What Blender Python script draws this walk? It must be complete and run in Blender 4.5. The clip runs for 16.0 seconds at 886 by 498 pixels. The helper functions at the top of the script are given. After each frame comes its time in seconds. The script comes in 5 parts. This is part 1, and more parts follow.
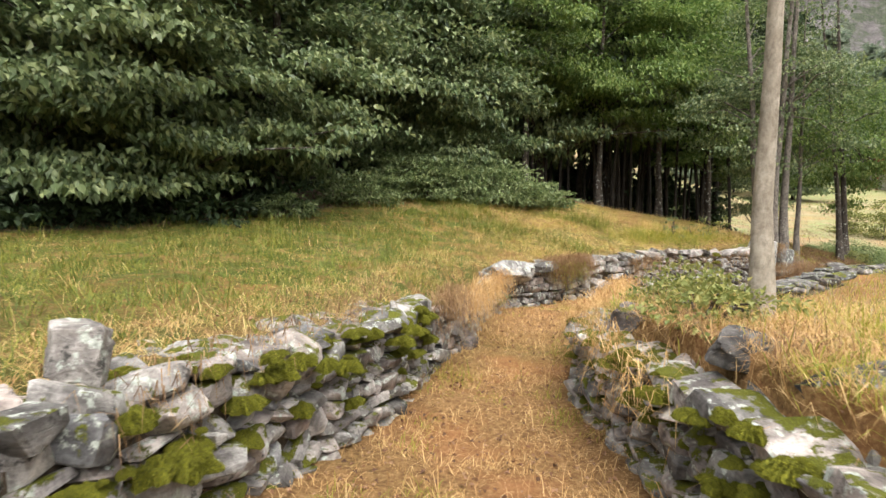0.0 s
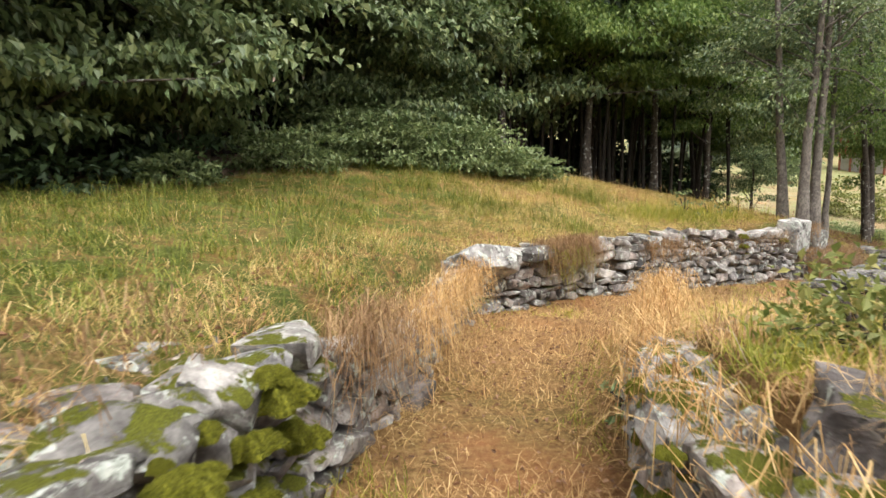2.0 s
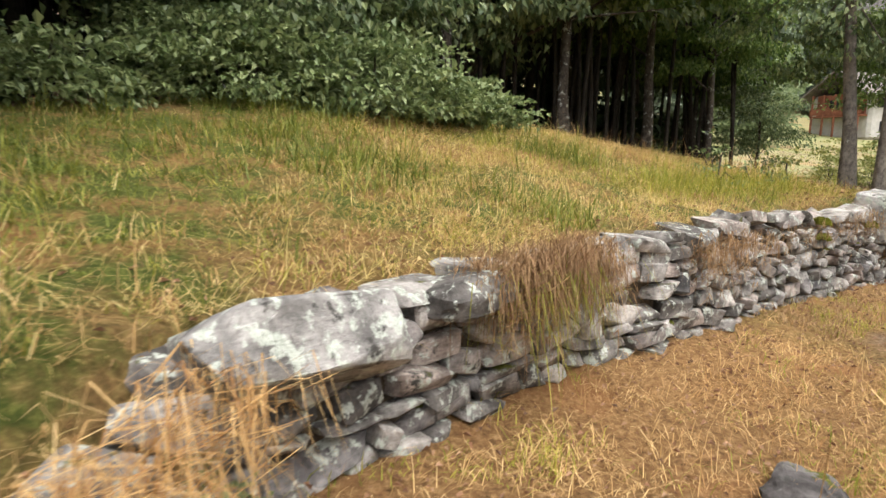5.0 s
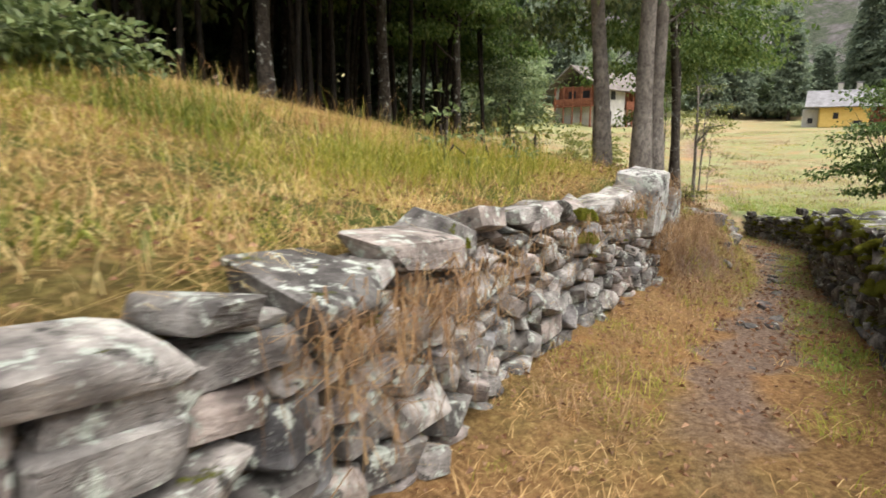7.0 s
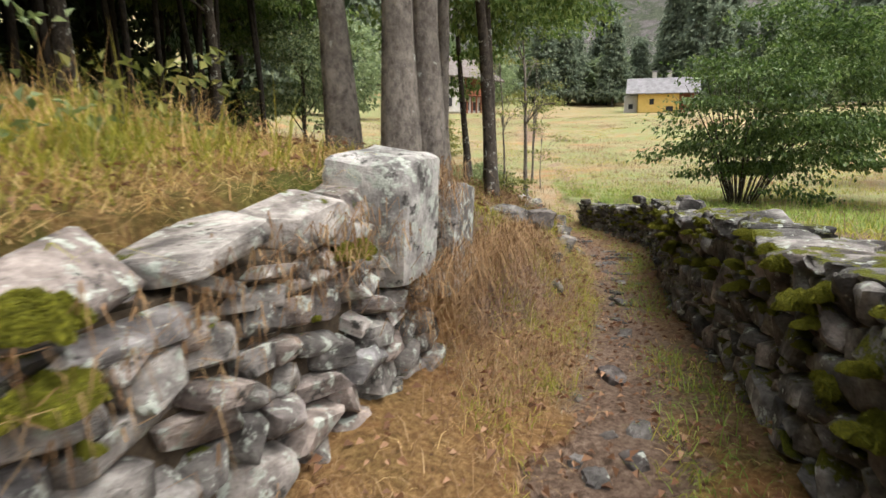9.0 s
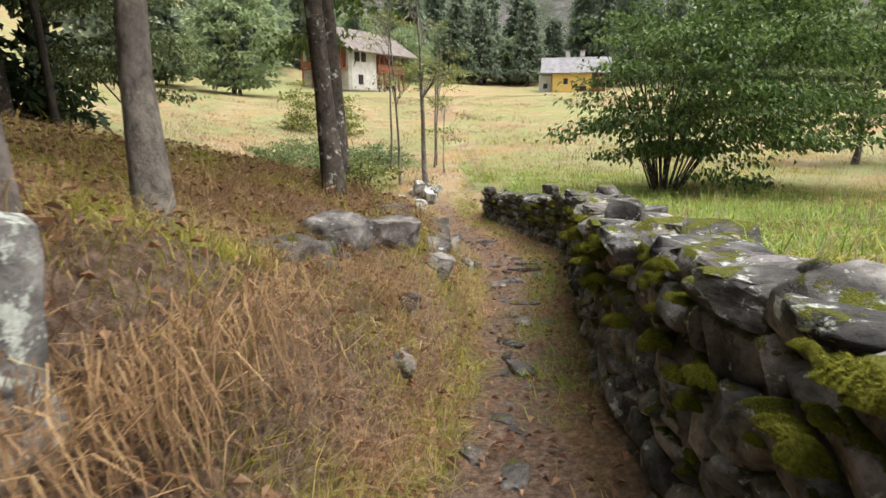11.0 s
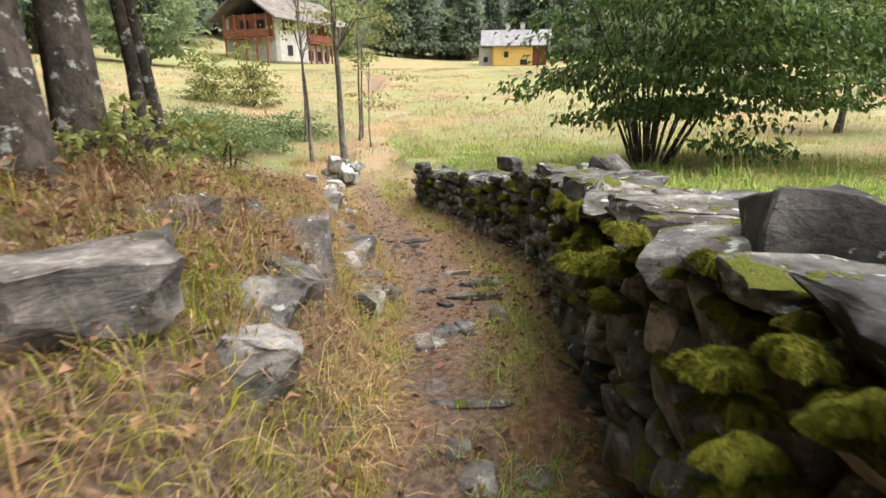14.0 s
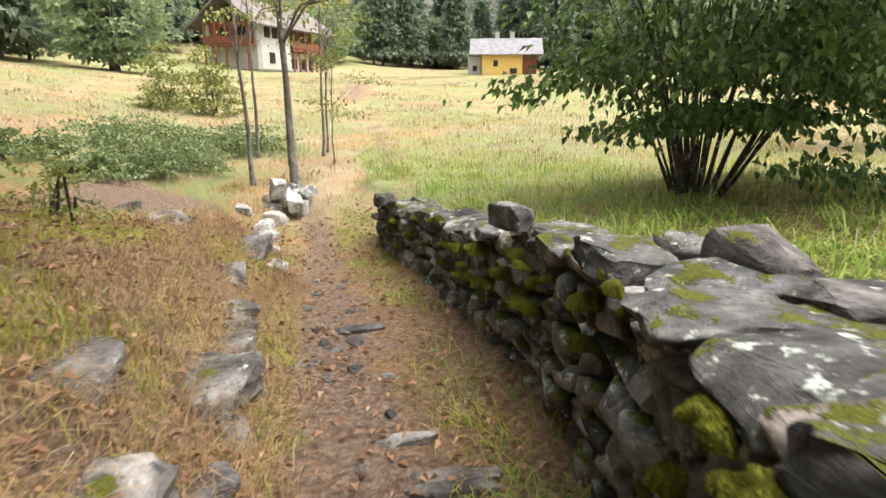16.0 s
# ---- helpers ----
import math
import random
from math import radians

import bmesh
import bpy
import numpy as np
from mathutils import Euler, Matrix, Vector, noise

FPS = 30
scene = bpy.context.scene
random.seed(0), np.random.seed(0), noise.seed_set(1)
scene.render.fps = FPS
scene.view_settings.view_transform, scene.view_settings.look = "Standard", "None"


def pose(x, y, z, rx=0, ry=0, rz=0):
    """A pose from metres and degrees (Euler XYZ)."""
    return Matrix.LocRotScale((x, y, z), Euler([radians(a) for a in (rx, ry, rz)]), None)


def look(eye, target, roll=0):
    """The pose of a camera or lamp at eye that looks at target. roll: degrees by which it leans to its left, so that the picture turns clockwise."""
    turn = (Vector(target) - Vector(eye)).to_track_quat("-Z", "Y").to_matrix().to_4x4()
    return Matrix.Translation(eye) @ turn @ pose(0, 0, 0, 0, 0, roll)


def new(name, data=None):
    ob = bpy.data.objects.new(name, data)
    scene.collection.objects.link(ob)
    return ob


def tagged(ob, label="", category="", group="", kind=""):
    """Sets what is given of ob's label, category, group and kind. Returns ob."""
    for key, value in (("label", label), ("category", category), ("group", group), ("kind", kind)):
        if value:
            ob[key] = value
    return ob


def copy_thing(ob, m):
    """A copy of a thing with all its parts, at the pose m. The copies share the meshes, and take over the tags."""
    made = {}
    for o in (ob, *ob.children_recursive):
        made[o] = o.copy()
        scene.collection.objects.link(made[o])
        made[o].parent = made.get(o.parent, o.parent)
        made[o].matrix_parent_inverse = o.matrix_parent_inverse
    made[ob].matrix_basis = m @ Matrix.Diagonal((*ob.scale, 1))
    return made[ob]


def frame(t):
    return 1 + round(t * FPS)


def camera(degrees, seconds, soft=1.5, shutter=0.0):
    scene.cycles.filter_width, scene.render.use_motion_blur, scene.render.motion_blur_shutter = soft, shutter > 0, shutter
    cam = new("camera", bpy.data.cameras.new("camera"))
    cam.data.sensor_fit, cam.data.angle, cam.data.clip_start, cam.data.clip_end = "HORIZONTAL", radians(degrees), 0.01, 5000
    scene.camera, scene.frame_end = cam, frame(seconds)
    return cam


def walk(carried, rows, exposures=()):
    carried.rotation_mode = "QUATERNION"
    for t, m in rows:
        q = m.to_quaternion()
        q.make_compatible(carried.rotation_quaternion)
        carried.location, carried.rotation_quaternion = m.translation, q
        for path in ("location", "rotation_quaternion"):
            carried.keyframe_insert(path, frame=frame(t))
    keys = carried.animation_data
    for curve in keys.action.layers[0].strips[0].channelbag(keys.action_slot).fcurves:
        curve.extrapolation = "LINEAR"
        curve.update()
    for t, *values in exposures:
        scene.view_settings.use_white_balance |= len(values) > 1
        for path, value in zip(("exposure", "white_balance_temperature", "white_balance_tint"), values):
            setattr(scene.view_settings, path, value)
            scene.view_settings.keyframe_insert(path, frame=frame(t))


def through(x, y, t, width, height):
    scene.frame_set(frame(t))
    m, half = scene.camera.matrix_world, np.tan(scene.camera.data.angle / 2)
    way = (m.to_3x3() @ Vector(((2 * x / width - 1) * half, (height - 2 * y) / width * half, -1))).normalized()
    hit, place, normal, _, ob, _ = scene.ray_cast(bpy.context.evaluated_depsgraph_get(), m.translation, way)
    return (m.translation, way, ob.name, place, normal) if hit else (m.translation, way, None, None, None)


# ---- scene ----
import itertools

cam = camera(74.0, 16.0, 1.5, 0.25)
PATH = [
    (0, (0.013, -0.335, 1.353), (0.01, 1.659, 1.202), -0.1),
    (0.5, (0.039, 0.335, 1.287), (0.075, 2.328, 1.118), 0.1),
    (1, (0.128, 1.151, 1.178), (0.189, 3.142, 0.998), 0.3),
    (1.5, (0.198, 1.951, 1.111), (0.278, 3.939, 0.912), 0.2),
    (2, (0.285, 2.71, 1.085), (0.381, 4.696, 0.873), 0.2),
    (2.5, (0.405, 3.501, 1.087), (0.52, 5.485, 0.856), 0.3),
    (3, (0.534, 4.213, 1.087), (0.668, 6.193, 0.838), 0.3),
    (3.2, (0.606, 4.517, 1.035), (0.747, 6.496, 0.783), 0.2),
    (5.3, (1.573, 7.502, 0.9), (1.825, 9.457, 0.565), 0.6),
    (5.5, (1.753, 7.828, 0.838), (2.052, 9.778, 0.505), 0.5),
    (6, (2.157, 8.542, 0.804), (2.622, 10.458, 0.468), 0.5),
    (6.5, (2.65, 9.115, 0.767), (3.361, 10.951, 0.416), 0.6),
    (7, (3.321, 9.679, 0.734), (4.219, 11.428, 0.37), 0.4),
    (7.5, (3.958, 10.178, 0.69), (5.016, 11.835, 0.322), 0.1),
    (8, (4.708, 10.69, 0.685), (5.872, 12.27, 0.299), -0.1),
    (8.5, (5.364, 11.153, 0.622), (6.595, 12.679, 0.23), -0.3),
    (9, (6.087, 11.627, 0.565), (7.38, 13.1, 0.165), -0.3),
    (9.5, (6.774, 12.09, 0.478), (8.103, 13.525, 0.061), -0.1),
    (10, (7.467, 12.458, 0.431), (8.856, 13.831, -0.001), -0.2),
    (10.2, (7.718, 12.562, 0.465), (9.123, 13.916, 0.025), -0.2),
    (12.3, (9.385, 13.532, 0.286), (10.923, 14.713, -0.205), -0.3),
    (12.5, (9.54, 13.634, 0.274), (11.081, 14.808, -0.223), -0.3),
    (13, (9.903, 13.937, 0.205), (11.452, 15.093, -0.306), -0.3),
    (13.5, (10.407, 14.271, 0.096), (11.97, 15.404, -0.428), -0.2),
    (14, (10.927, 14.579, 0.002), (12.497, 15.696, -0.533), -0.2),
    (14.5, (11.486, 14.885, -0.012), (13.065, 15.987, -0.553), -0.2),
    (15, (12.021, 15.199, -0.022), (13.603, 16.299, -0.56), -0.1),
    (15.5, (12.573, 15.554, -0.05), (14.164, 16.647, -0.574), -0.0),
    (16, (13.146, 15.883, -0.091), (14.742, 16.977, -0.596), -0.1),
]
walk(cam, [(t, look(eye, target, roll)) for t, eye, target, roll in PATH],
     [(0, 1.3), (3, 1.2), (6, 1.15), (9, 1.05), (10.5, 1.12), (12.5, 1.36), (14, 1.42), (16, 1.57)])

# ---- light ----
world = bpy.data.worlds.new("overcast_sky")
scene.world = world
world.use_nodes = True
wn = world.node_tree
sky = wn.nodes.new("ShaderNodeTexSky")
sky.sky_type, sky.sun_disc = "NISHITA", False
sky.sun_elevation, sky.sun_rotation = radians(66), radians(150)
sky.air_density, sky.dust_density, sky.ozone_density = 1.2, 6.0, 1.0
grey = wn.nodes.new("ShaderNodeHueSaturation")
grey.inputs["Saturation"].default_value = 0.22
wn.links.new(sky.outputs[0], grey.inputs["Color"])
wn.links.new(grey.outputs[0], wn.nodes["Background"].inputs["Color"])
wn.nodes["Background"].inputs["Strength"].default_value = 0.15
sun = new("sun", bpy.data.lights.new("sun", "SUN"))
sun.data.energy, sun.data.angle, sun.data.color = 0.9, radians(70), (1.0, 0.96, 0.9)
sun.matrix_world = look((14, -8, 42), (5, 9, 0))


# ---- materials ----
def material(name, rough=0.85, spec=0.25):
    m = bpy.data.materials.new(name)
    m.use_nodes = True
    b = m.node_tree.nodes["Principled BSDF"]
    b.inputs["Roughness"].default_value = rough
    b.inputs["Specular IOR Level"].default_value = spec
    return m, m.node_tree, b


def node(tree, kind, **values):
    n = tree.nodes.new(kind)
    for key, value in values.items():
        n.inputs[key].default_value = value
    return n


def noise_of(tree, scale, detail=6.0, rough=0.6, source="Object", offset=None):
    tc = tree.nodes.new("ShaderNodeTexCoord")
    n = node(tree, "ShaderNodeTexNoise", Scale=scale, Detail=detail, Roughness=rough)
    if offset is None:
        tree.links.new(tc.outputs[source], n.inputs["Vector"])
    else:
        add = tree.nodes.new("ShaderNodeVectorMath")
        add.operation = "ADD"
        tree.links.new(tc.outputs[source], add.inputs[0])
        tree.links.new(offset, add.inputs[1])
        tree.links.new(add.outputs[0], n.inputs["Vector"])
    return n.outputs["Fac"]


def ramp(tree, fac, stops):
    r = tree.nodes.new("ShaderNodeValToRGB")
    while len(r.color_ramp.elements) < len(stops):
        r.color_ramp.elements.new(0.5)
    for e, (at, col) in zip(r.color_ramp.elements, stops):
        e.position = at
        e.color = (*col, 1) if len(col) == 3 else col
    tree.links.new(fac, r.inputs["Fac"])
    return r.outputs["Color"]


def grey_ramp(tree, fac, a, b):
    return ramp(tree, fac, [(a, (0, 0, 0)), (b, (1, 1, 1))])


def mix(tree, fac, a, b, how="MIX"):
    n = tree.nodes.new("ShaderNodeMix")
    n.data_type, n.blend_type = "RGBA", how
    for socket, value in ((n.inputs[0], fac), (n.inputs[6], a), (n.inputs[7], b)):
        if isinstance(value, tuple):
            socket.default_value = (*value, 1)
        elif isinstance(value, float):
            socket.default_value = value
        else:
            tree.links.new(value, socket)
    return n.outputs[2]


def math_of(tree, how, a, b):
    n = tree.nodes.new("ShaderNodeMath")
    n.operation, n.use_clamp = how, True
    for socket, value in zip(n.inputs, (a, b)):
        if isinstance(value, float):
            socket.default_value = value
        else:
            tree.links.new(value, socket)
    return n.outputs[0]


def bump(tree, b, fac, strength, distance):
    n = node(tree, "ShaderNodeBump", Strength=strength, Distance=distance)
    tree.links.new(fac, n.inputs["Height"])
    tree.links.new(n.outputs[0], b.inputs["Normal"])


def stone_material(name, dark, mid, light, moss, lichen):
    """Lichen-patched gneiss: foliation, grain, pale lichen, and moss on what faces up."""
    m, t, b = material(name, 0.88, 0.2)
    info = t.nodes.new("ShaderNodeObjectInfo")
    rnd = info.outputs["Random"]
    geo = t.nodes.new("ShaderNodeNewGeometry")
    scale = t.nodes.new("ShaderNodeVectorMath")
    scale.operation = "SCALE"
    scale.inputs[0].default_value = (37.0, 71.0, 19.0)
    t.links.new(rnd, scale.inputs["Scale"])
    place = t.nodes.new("ShaderNodeVectorMath")
    place.operation = "ADD"
    t.links.new(geo.outputs["Position"], place.inputs[0])
    t.links.new(scale.outputs[0], place.inputs[1])

    def spots(size, detail, rough):
        n = node(t, "ShaderNodeTexNoise", Scale=size, Detail=detail, Roughness=rough)
        t.links.new(place.outputs[0], n.inputs["Vector"])
        return n.outputs["Fac"]

    big, fine, patches, stains, wide = spots(5.0, 5.0, 0.6), spots(42.0, 7.0, 0.72), spots(13.0, 7.0, 0.66), spots(9.0, 8.0, 0.72), spots(4.5, 7.0, 0.7)
    tc = t.nodes.new("ShaderNodeTexCoord")
    mp = node(t, "ShaderNodeMapping", Scale=(1.2, 1.2, 2.6), Rotation=(0.12, 0.2, 0.0))
    t.links.new(tc.outputs["Object"], mp.inputs[0])
    shift = t.nodes.new("ShaderNodeVectorMath")
    shift.operation = "ADD"
    t.links.new(mp.outputs[0], shift.inputs[0])
    t.links.new(scale.outputs[0], shift.inputs[1])
    leaf = node(t, "ShaderNodeTexNoise", Scale=1.3, Detail=7.0, Roughness=0.68, Distortion=0.8)
    t.links.new(shift.outputs[0], leaf.inputs["Vector"])
    bands = leaf.outputs["Fac"]
    col = ramp(t, big, [(0.36, dark), (0.5, mid), (0.64, light)])
    tone = ramp(t, rnd, [(0.0, (0.5, 0.49, 0.48)), (0.3, (0.82, 0.81, 0.8)), (0.6, (1.28, 1.25, 1.22)), (0.8, (1.06, 0.93, 0.87)), (1.0, (0.66, 0.69, 0.74))])
    col = mix(t, 1.0, col, tone, "MULTIPLY")
    col = mix(t, 0.4, col, ramp(t, bands, [(0.36, (0.45, 0.44, 0.44)), (0.5, (0.95, 0.94, 0.94)), (0.64, (1.25, 1.24, 1.22))]), "MULTIPLY")
    col = mix(t, 0.6, col, ramp(t, fine, [(0.34, (0.5, 0.49, 0.48)), (0.5, (0.96, 0.95, 0.95)), (0.66, (1.2, 1.19, 1.17))]), "MULTIPLY")
    col = mix(t, grey_ramp(t, patches, lichen, lichen + 0.05), col, mix(t, grey_ramp(t, fine, 0.4, 0.6), (0.33, 0.355, 0.305), (0.5, 0.525, 0.465)))
    col = mix(t, grey_ramp(t, stains, 0.57, 0.63), col, (0.055, 0.052, 0.047))
    sep = t.nodes.new("ShaderNodeSeparateXYZ")
    t.links.new(geo.outputs["Normal"], sep.inputs[0])
    up = t.nodes.new("ShaderNodeMath")
    up.operation = "MULTIPLY_ADD"
    t.links.new(sep.outputs["Z"], up.inputs[0])
    up.inputs[1].default_value, up.inputs[2].default_value = 0.12, 0.0
    total = t.nodes.new("ShaderNodeMath")
    t.links.new(wide, total.inputs[0])
    t.links.new(up.outputs[0], total.inputs[1])
    mossy = grey_ramp(t, total.outputs[0], moss, moss + 0.035)
    tuft = spots(160.0, 4.0, 0.7)
    col = mix(t, mossy, col, ramp(t, tuft, [(0.3, (0.035, 0.042, 0.005)), (0.7, (0.18, 0.185, 0.02))]))
    t.links.new(col, b.inputs["Base Color"])
    relief = math_of(t, "ADD", math_of(t, "MULTIPLY", fine, 0.3), math_of(t, "ADD", math_of(t, "MULTIPLY", patches, 0.3), math_of(t, "MULTIPLY", bands, 0.4)))
    bump(t, b, math_of(t, "ADD", relief, math_of(t, "MULTIPLY", mossy, math_of(t, "MULTIPLY", tuft, 0.4))), 1.0, 0.03)
    return m


def leaf_material(name, dark, mid, light, rough=0.5, through=0.35):
    m, t, b = material(name, rough, 0.35)
    geo = t.nodes.new("ShaderNodeNewGeometry")
    col = ramp(t, geo.outputs["Random Per Island"], [(0.0, dark), (0.55, mid), (1.0, light)])
    t.links.new(mix(t, 0.35, col, ramp(t, noise_of(t, 1.1, 3.0), [(0.3, dark), (0.7, light)])), b.inputs["Base Color"])
    tr = t.nodes.new("ShaderNodeBsdfTranslucent")
    t.links.new(col, tr.inputs["Color"])
    mixer = t.nodes.new("ShaderNodeMixShader")
    mixer.inputs[0].default_value = through
    t.links.new(b.outputs[0], mixer.inputs[1])
    t.links.new(tr.outputs[0], mixer.inputs[2])
    t.links.new(mixer.outputs[0], t.nodes["Material Output"].inputs["Surface"])
    return m


def bark_material(name, dark, light, lichen=0.6):
    m, t, b = material(name, 0.9, 0.15)
    tc = t.nodes.new("ShaderNodeTexCoord")
    mp = node(t, "ShaderNodeMapping", Scale=(9.0, 9.0, 6.0))
    t.links.new(tc.outputs["Object"], mp.inputs[0])
    n = node(t, "ShaderNodeTexNoise", Scale=1.6, Detail=8.0, Roughness=0.7)
    t.links.new(mp.outputs[0], n.inputs["Vector"])
    col = ramp(t, n.outputs["Fac"], [(0.36, dark), (0.6, light)])
    col = mix(t, grey_ramp(t, noise_of(t, 2.4, 8.0, 0.75), 0.47, 0.6), col, mix(t, 0.6, col, dark))
    col = mix(t, grey_ramp(t, noise_of(t, 7.0, 7.0, 0.72), lichen - 0.05, lichen), col, (0.42, 0.43, 0.39))
    t.links.new(col, b.inputs["Base Color"])
    bump(t, b, n.outputs["Fac"], 0.8, 0.03)
    return m


def plain_material(name, a, c, scale=4.0, rough=0.9, relief=0.3):
    m, t, b = material(name, rough, 0.2)
    n = noise_of(t, scale, 7.0, 0.65)
    t.links.new(ramp(t, n, [(0.3, a), (0.7, c)]), b.inputs["Base Color"])
    bump(t, b, n, relief, 0.02)
    return m


def ground_material():
    """Mown straw and grass. A high lane attribute gives trodden earth, and litter and painted shade under trees."""
    m, t, b = material("meadow_soil", 0.95, 0.1)
    lane = t.nodes.new("ShaderNodeAttribute")
    lane.attribute_name = "lane"
    green = t.nodes.new("ShaderNodeAttribute")
    green.attribute_name = "green"
    fine = noise_of(t, 26.0, 8.0, 0.78)
    mid = noise_of(t, 2.6, 7.0, 0.7)
    far = noise_of(t, 0.22, 5.0, 0.6)
    # soil below the blades is darkened to paint in the thatch's shadows
    straw = ramp(t, fine, [(0.28, (0.06, 0.033, 0.013)), (0.5, (0.25, 0.14, 0.06)), (0.72, (0.5, 0.32, 0.15))])
    grass = ramp(t, fine, [(0.28, (0.022, 0.032, 0.008)), (0.5, (0.08, 0.1, 0.022)), (0.72, (0.22, 0.22, 0.055))])
    wet = ramp(t, mid, [(0.4, (0, 0, 0)), (0.62, (1, 1, 1))])
    rust = noise_of(t, 0.5, 6.0, 0.7)
    straw = mix(t, grey_ramp(t, rust, 0.5, 0.64), straw, mix(t, 0.65, straw, (0.36, 0.16, 0.07)))
    pale = t.nodes.new("ShaderNodeAttribute")
    pale.attribute_name = "pale"
    bleached = ramp(t, noise_of(t, 0.7, 8.0, 0.75), [(0.34, (0.2, 0.145, 0.085)), (0.5, (0.32, 0.235, 0.14)), (0.66, (0.4, 0.34, 0.23))])
    straw = mix(t, pale.outputs["Fac"], straw, mix(t, grey_ramp(t, rust, 0.48, 0.62), bleached, (0.36, 0.2, 0.1)))
    grass = mix(t, pale.outputs["Fac"], grass, ramp(t, mid, [(0.3, (0.13, 0.17, 0.06)), (0.7, (0.26, 0.29, 0.125))]))
    lush = grey_ramp(t, math_of(t, "ADD", math_of(t, "MULTIPLY", green.outputs["Fac"], 0.75), math_of(t, "MULTIPLY", far, 0.6)), 0.3, 0.75)
    field = mix(t, math_of(t, "MULTIPLY", lush, math_of(t, "ADD", wet, 0.3)), straw, grass)
    earth = ramp(t, fine, [(0.3, (0.045, 0.028, 0.017)), (0.5, (0.18, 0.122, 0.088)), (0.7, (0.38, 0.285, 0.22))])
    trod_and_shaded = grey_ramp(t, math_of(t, "MULTIPLY", lane.outputs["Fac"], math_of(t, "ADD", mid, 0.45)), 0.28, 0.55)
    t.links.new(mix(t, trod_and_shaded, field, earth), b.inputs["Base Color"])
    bump(t, b, math_of(t, "ADD", math_of(t, "MULTIPLY", fine, 0.6), math_of(t, "MULTIPLY", mid, 0.4)), 1.0, 0.06)
    return m


SOIL = ground_material()
STONE = stone_material("lichen_gneiss", (0.1, 0.093, 0.088), (0.24, 0.226, 0.212), (0.44, 0.42, 0.395), 0.72, 0.55)
PALE_STONE = stone_material("pale_lichen_gneiss", (0.17, 0.165, 0.158), (0.36, 0.35, 0.335), (0.58, 0.565, 0.54), 0.78, 0.52)
# moss-grown gneiss whose greys are also darkened for a wall face in shade
MOSSY = stone_material("shaded_mossy_gneiss", (0.06, 0.057, 0.054), (0.165, 0.158, 0.15), (0.35, 0.34, 0.325), 0.625, 0.59)
MOSSY_PALE = stone_material("moss_grown_pale_gneiss", (0.12, 0.114, 0.108), (0.28, 0.27, 0.255), (0.5, 0.485, 0.46), 0.615, 0.56)
CAP_STONE = stone_material("capstone_gneiss", (0.05, 0.048, 0.046), (0.125, 0.122, 0.118), (0.27, 0.262, 0.25), 0.645, 0.575)
SUNKEN_STONE = stone_material("weathered_bank_stone", (0.052, 0.048, 0.045), (0.13, 0.123, 0.117), (0.27, 0.26, 0.247), 0.7, 0.62)
CORE = plain_material("gap_shade_rubble_fill", (0.03, 0.022, 0.015), (0.1, 0.075, 0.05), 20.0)
MOSS = plain_material("moss", (0.04, 0.044, 0.005), (0.2, 0.195, 0.018), 6.0, 1.0, 0.6)
BLADE = leaf_material("green_grass_blades", (0.13, 0.16, 0.015), (0.31, 0.31, 0.04), (0.52, 0.45, 0.09), 0.6, 0.45)
# deeper green than BLADE, and darker for the slope in the wood's shade
LUSH = leaf_material("lush_grass_blades", (0.05, 0.08, 0.01), (0.15, 0.19, 0.026), (0.33, 0.32, 0.06), 0.6, 0.3)
DRY = leaf_material("dry_grass_blades", (0.29, 0.14, 0.05), (0.54, 0.33, 0.125), (0.8, 0.58, 0.28), 0.7, 0.3)
FIELD_DRY = leaf_material("bleached_field_grass", (0.22, 0.155, 0.085), (0.34, 0.265, 0.16), (0.48, 0.405, 0.275), 0.7, 0.3)
STRAW = leaf_material("bleached_straw", (0.46, 0.33, 0.1), (0.68, 0.52, 0.19), (0.85, 0.7, 0.36), 0.65, 0.45)
FRESH = leaf_material("fresh_grass_blades", (0.1, 0.18, 0.025), (0.22, 0.33, 0.05), (0.4, 0.47, 0.11), 0.6, 0.35)
RUSTY = leaf_material("rusty_dead_grass", (0.12, 0.06, 0.028), (0.29, 0.165, 0.08), (0.48, 0.33, 0.17), 0.8, 0.25)
LITTER = leaf_material("fallen_leaves", (0.07, 0.03, 0.015), (0.23, 0.105, 0.05), (0.42, 0.26, 0.155), 0.7, 0.1)
LEAF = leaf_material("hazel_leaves", (0.04, 0.072, 0.028), (0.12, 0.175, 0.075), (0.32, 0.36, 0.165), 0.42, 0.35)
LEAF_HAZEL = leaf_material("bush_leaves", (0.026, 0.055, 0.014), (0.08, 0.145, 0.036), (0.22, 0.3, 0.085), 0.42, 0.35)
# brighter copy of the leaf greens, with sunlight put into the colour
LEAF_BRIGHT = leaf_material("sunlit_ash_leaves", (0.05, 0.1, 0.02), (0.13, 0.21, 0.05), (0.3, 0.37, 0.11), 0.45, 0.4)
# leaves inside the wood: the canopy's shade is put into the colour
LEAF_SHADED = leaf_material("shade_darkened_leaves", (0.016, 0.03, 0.013), (0.03, 0.055, 0.02), (0.06, 0.095, 0.035), 0.6, 0.2)
LEAF_PALE = leaf_material("bramble_leaves", (0.065, 0.11, 0.035), (0.165, 0.22, 0.08), (0.34, 0.39, 0.19), 0.45, 0.35)
LEAF_YELLOW = leaf_material("ash_leaves", (0.1, 0.14, 0.03), (0.22, 0.25, 0.07), (0.4, 0.36, 0.12), 0.5, 0.35)
BARK = bark_material("grey_bark", (0.07, 0.06, 0.052), (0.24, 0.21, 0.18), 0.68)
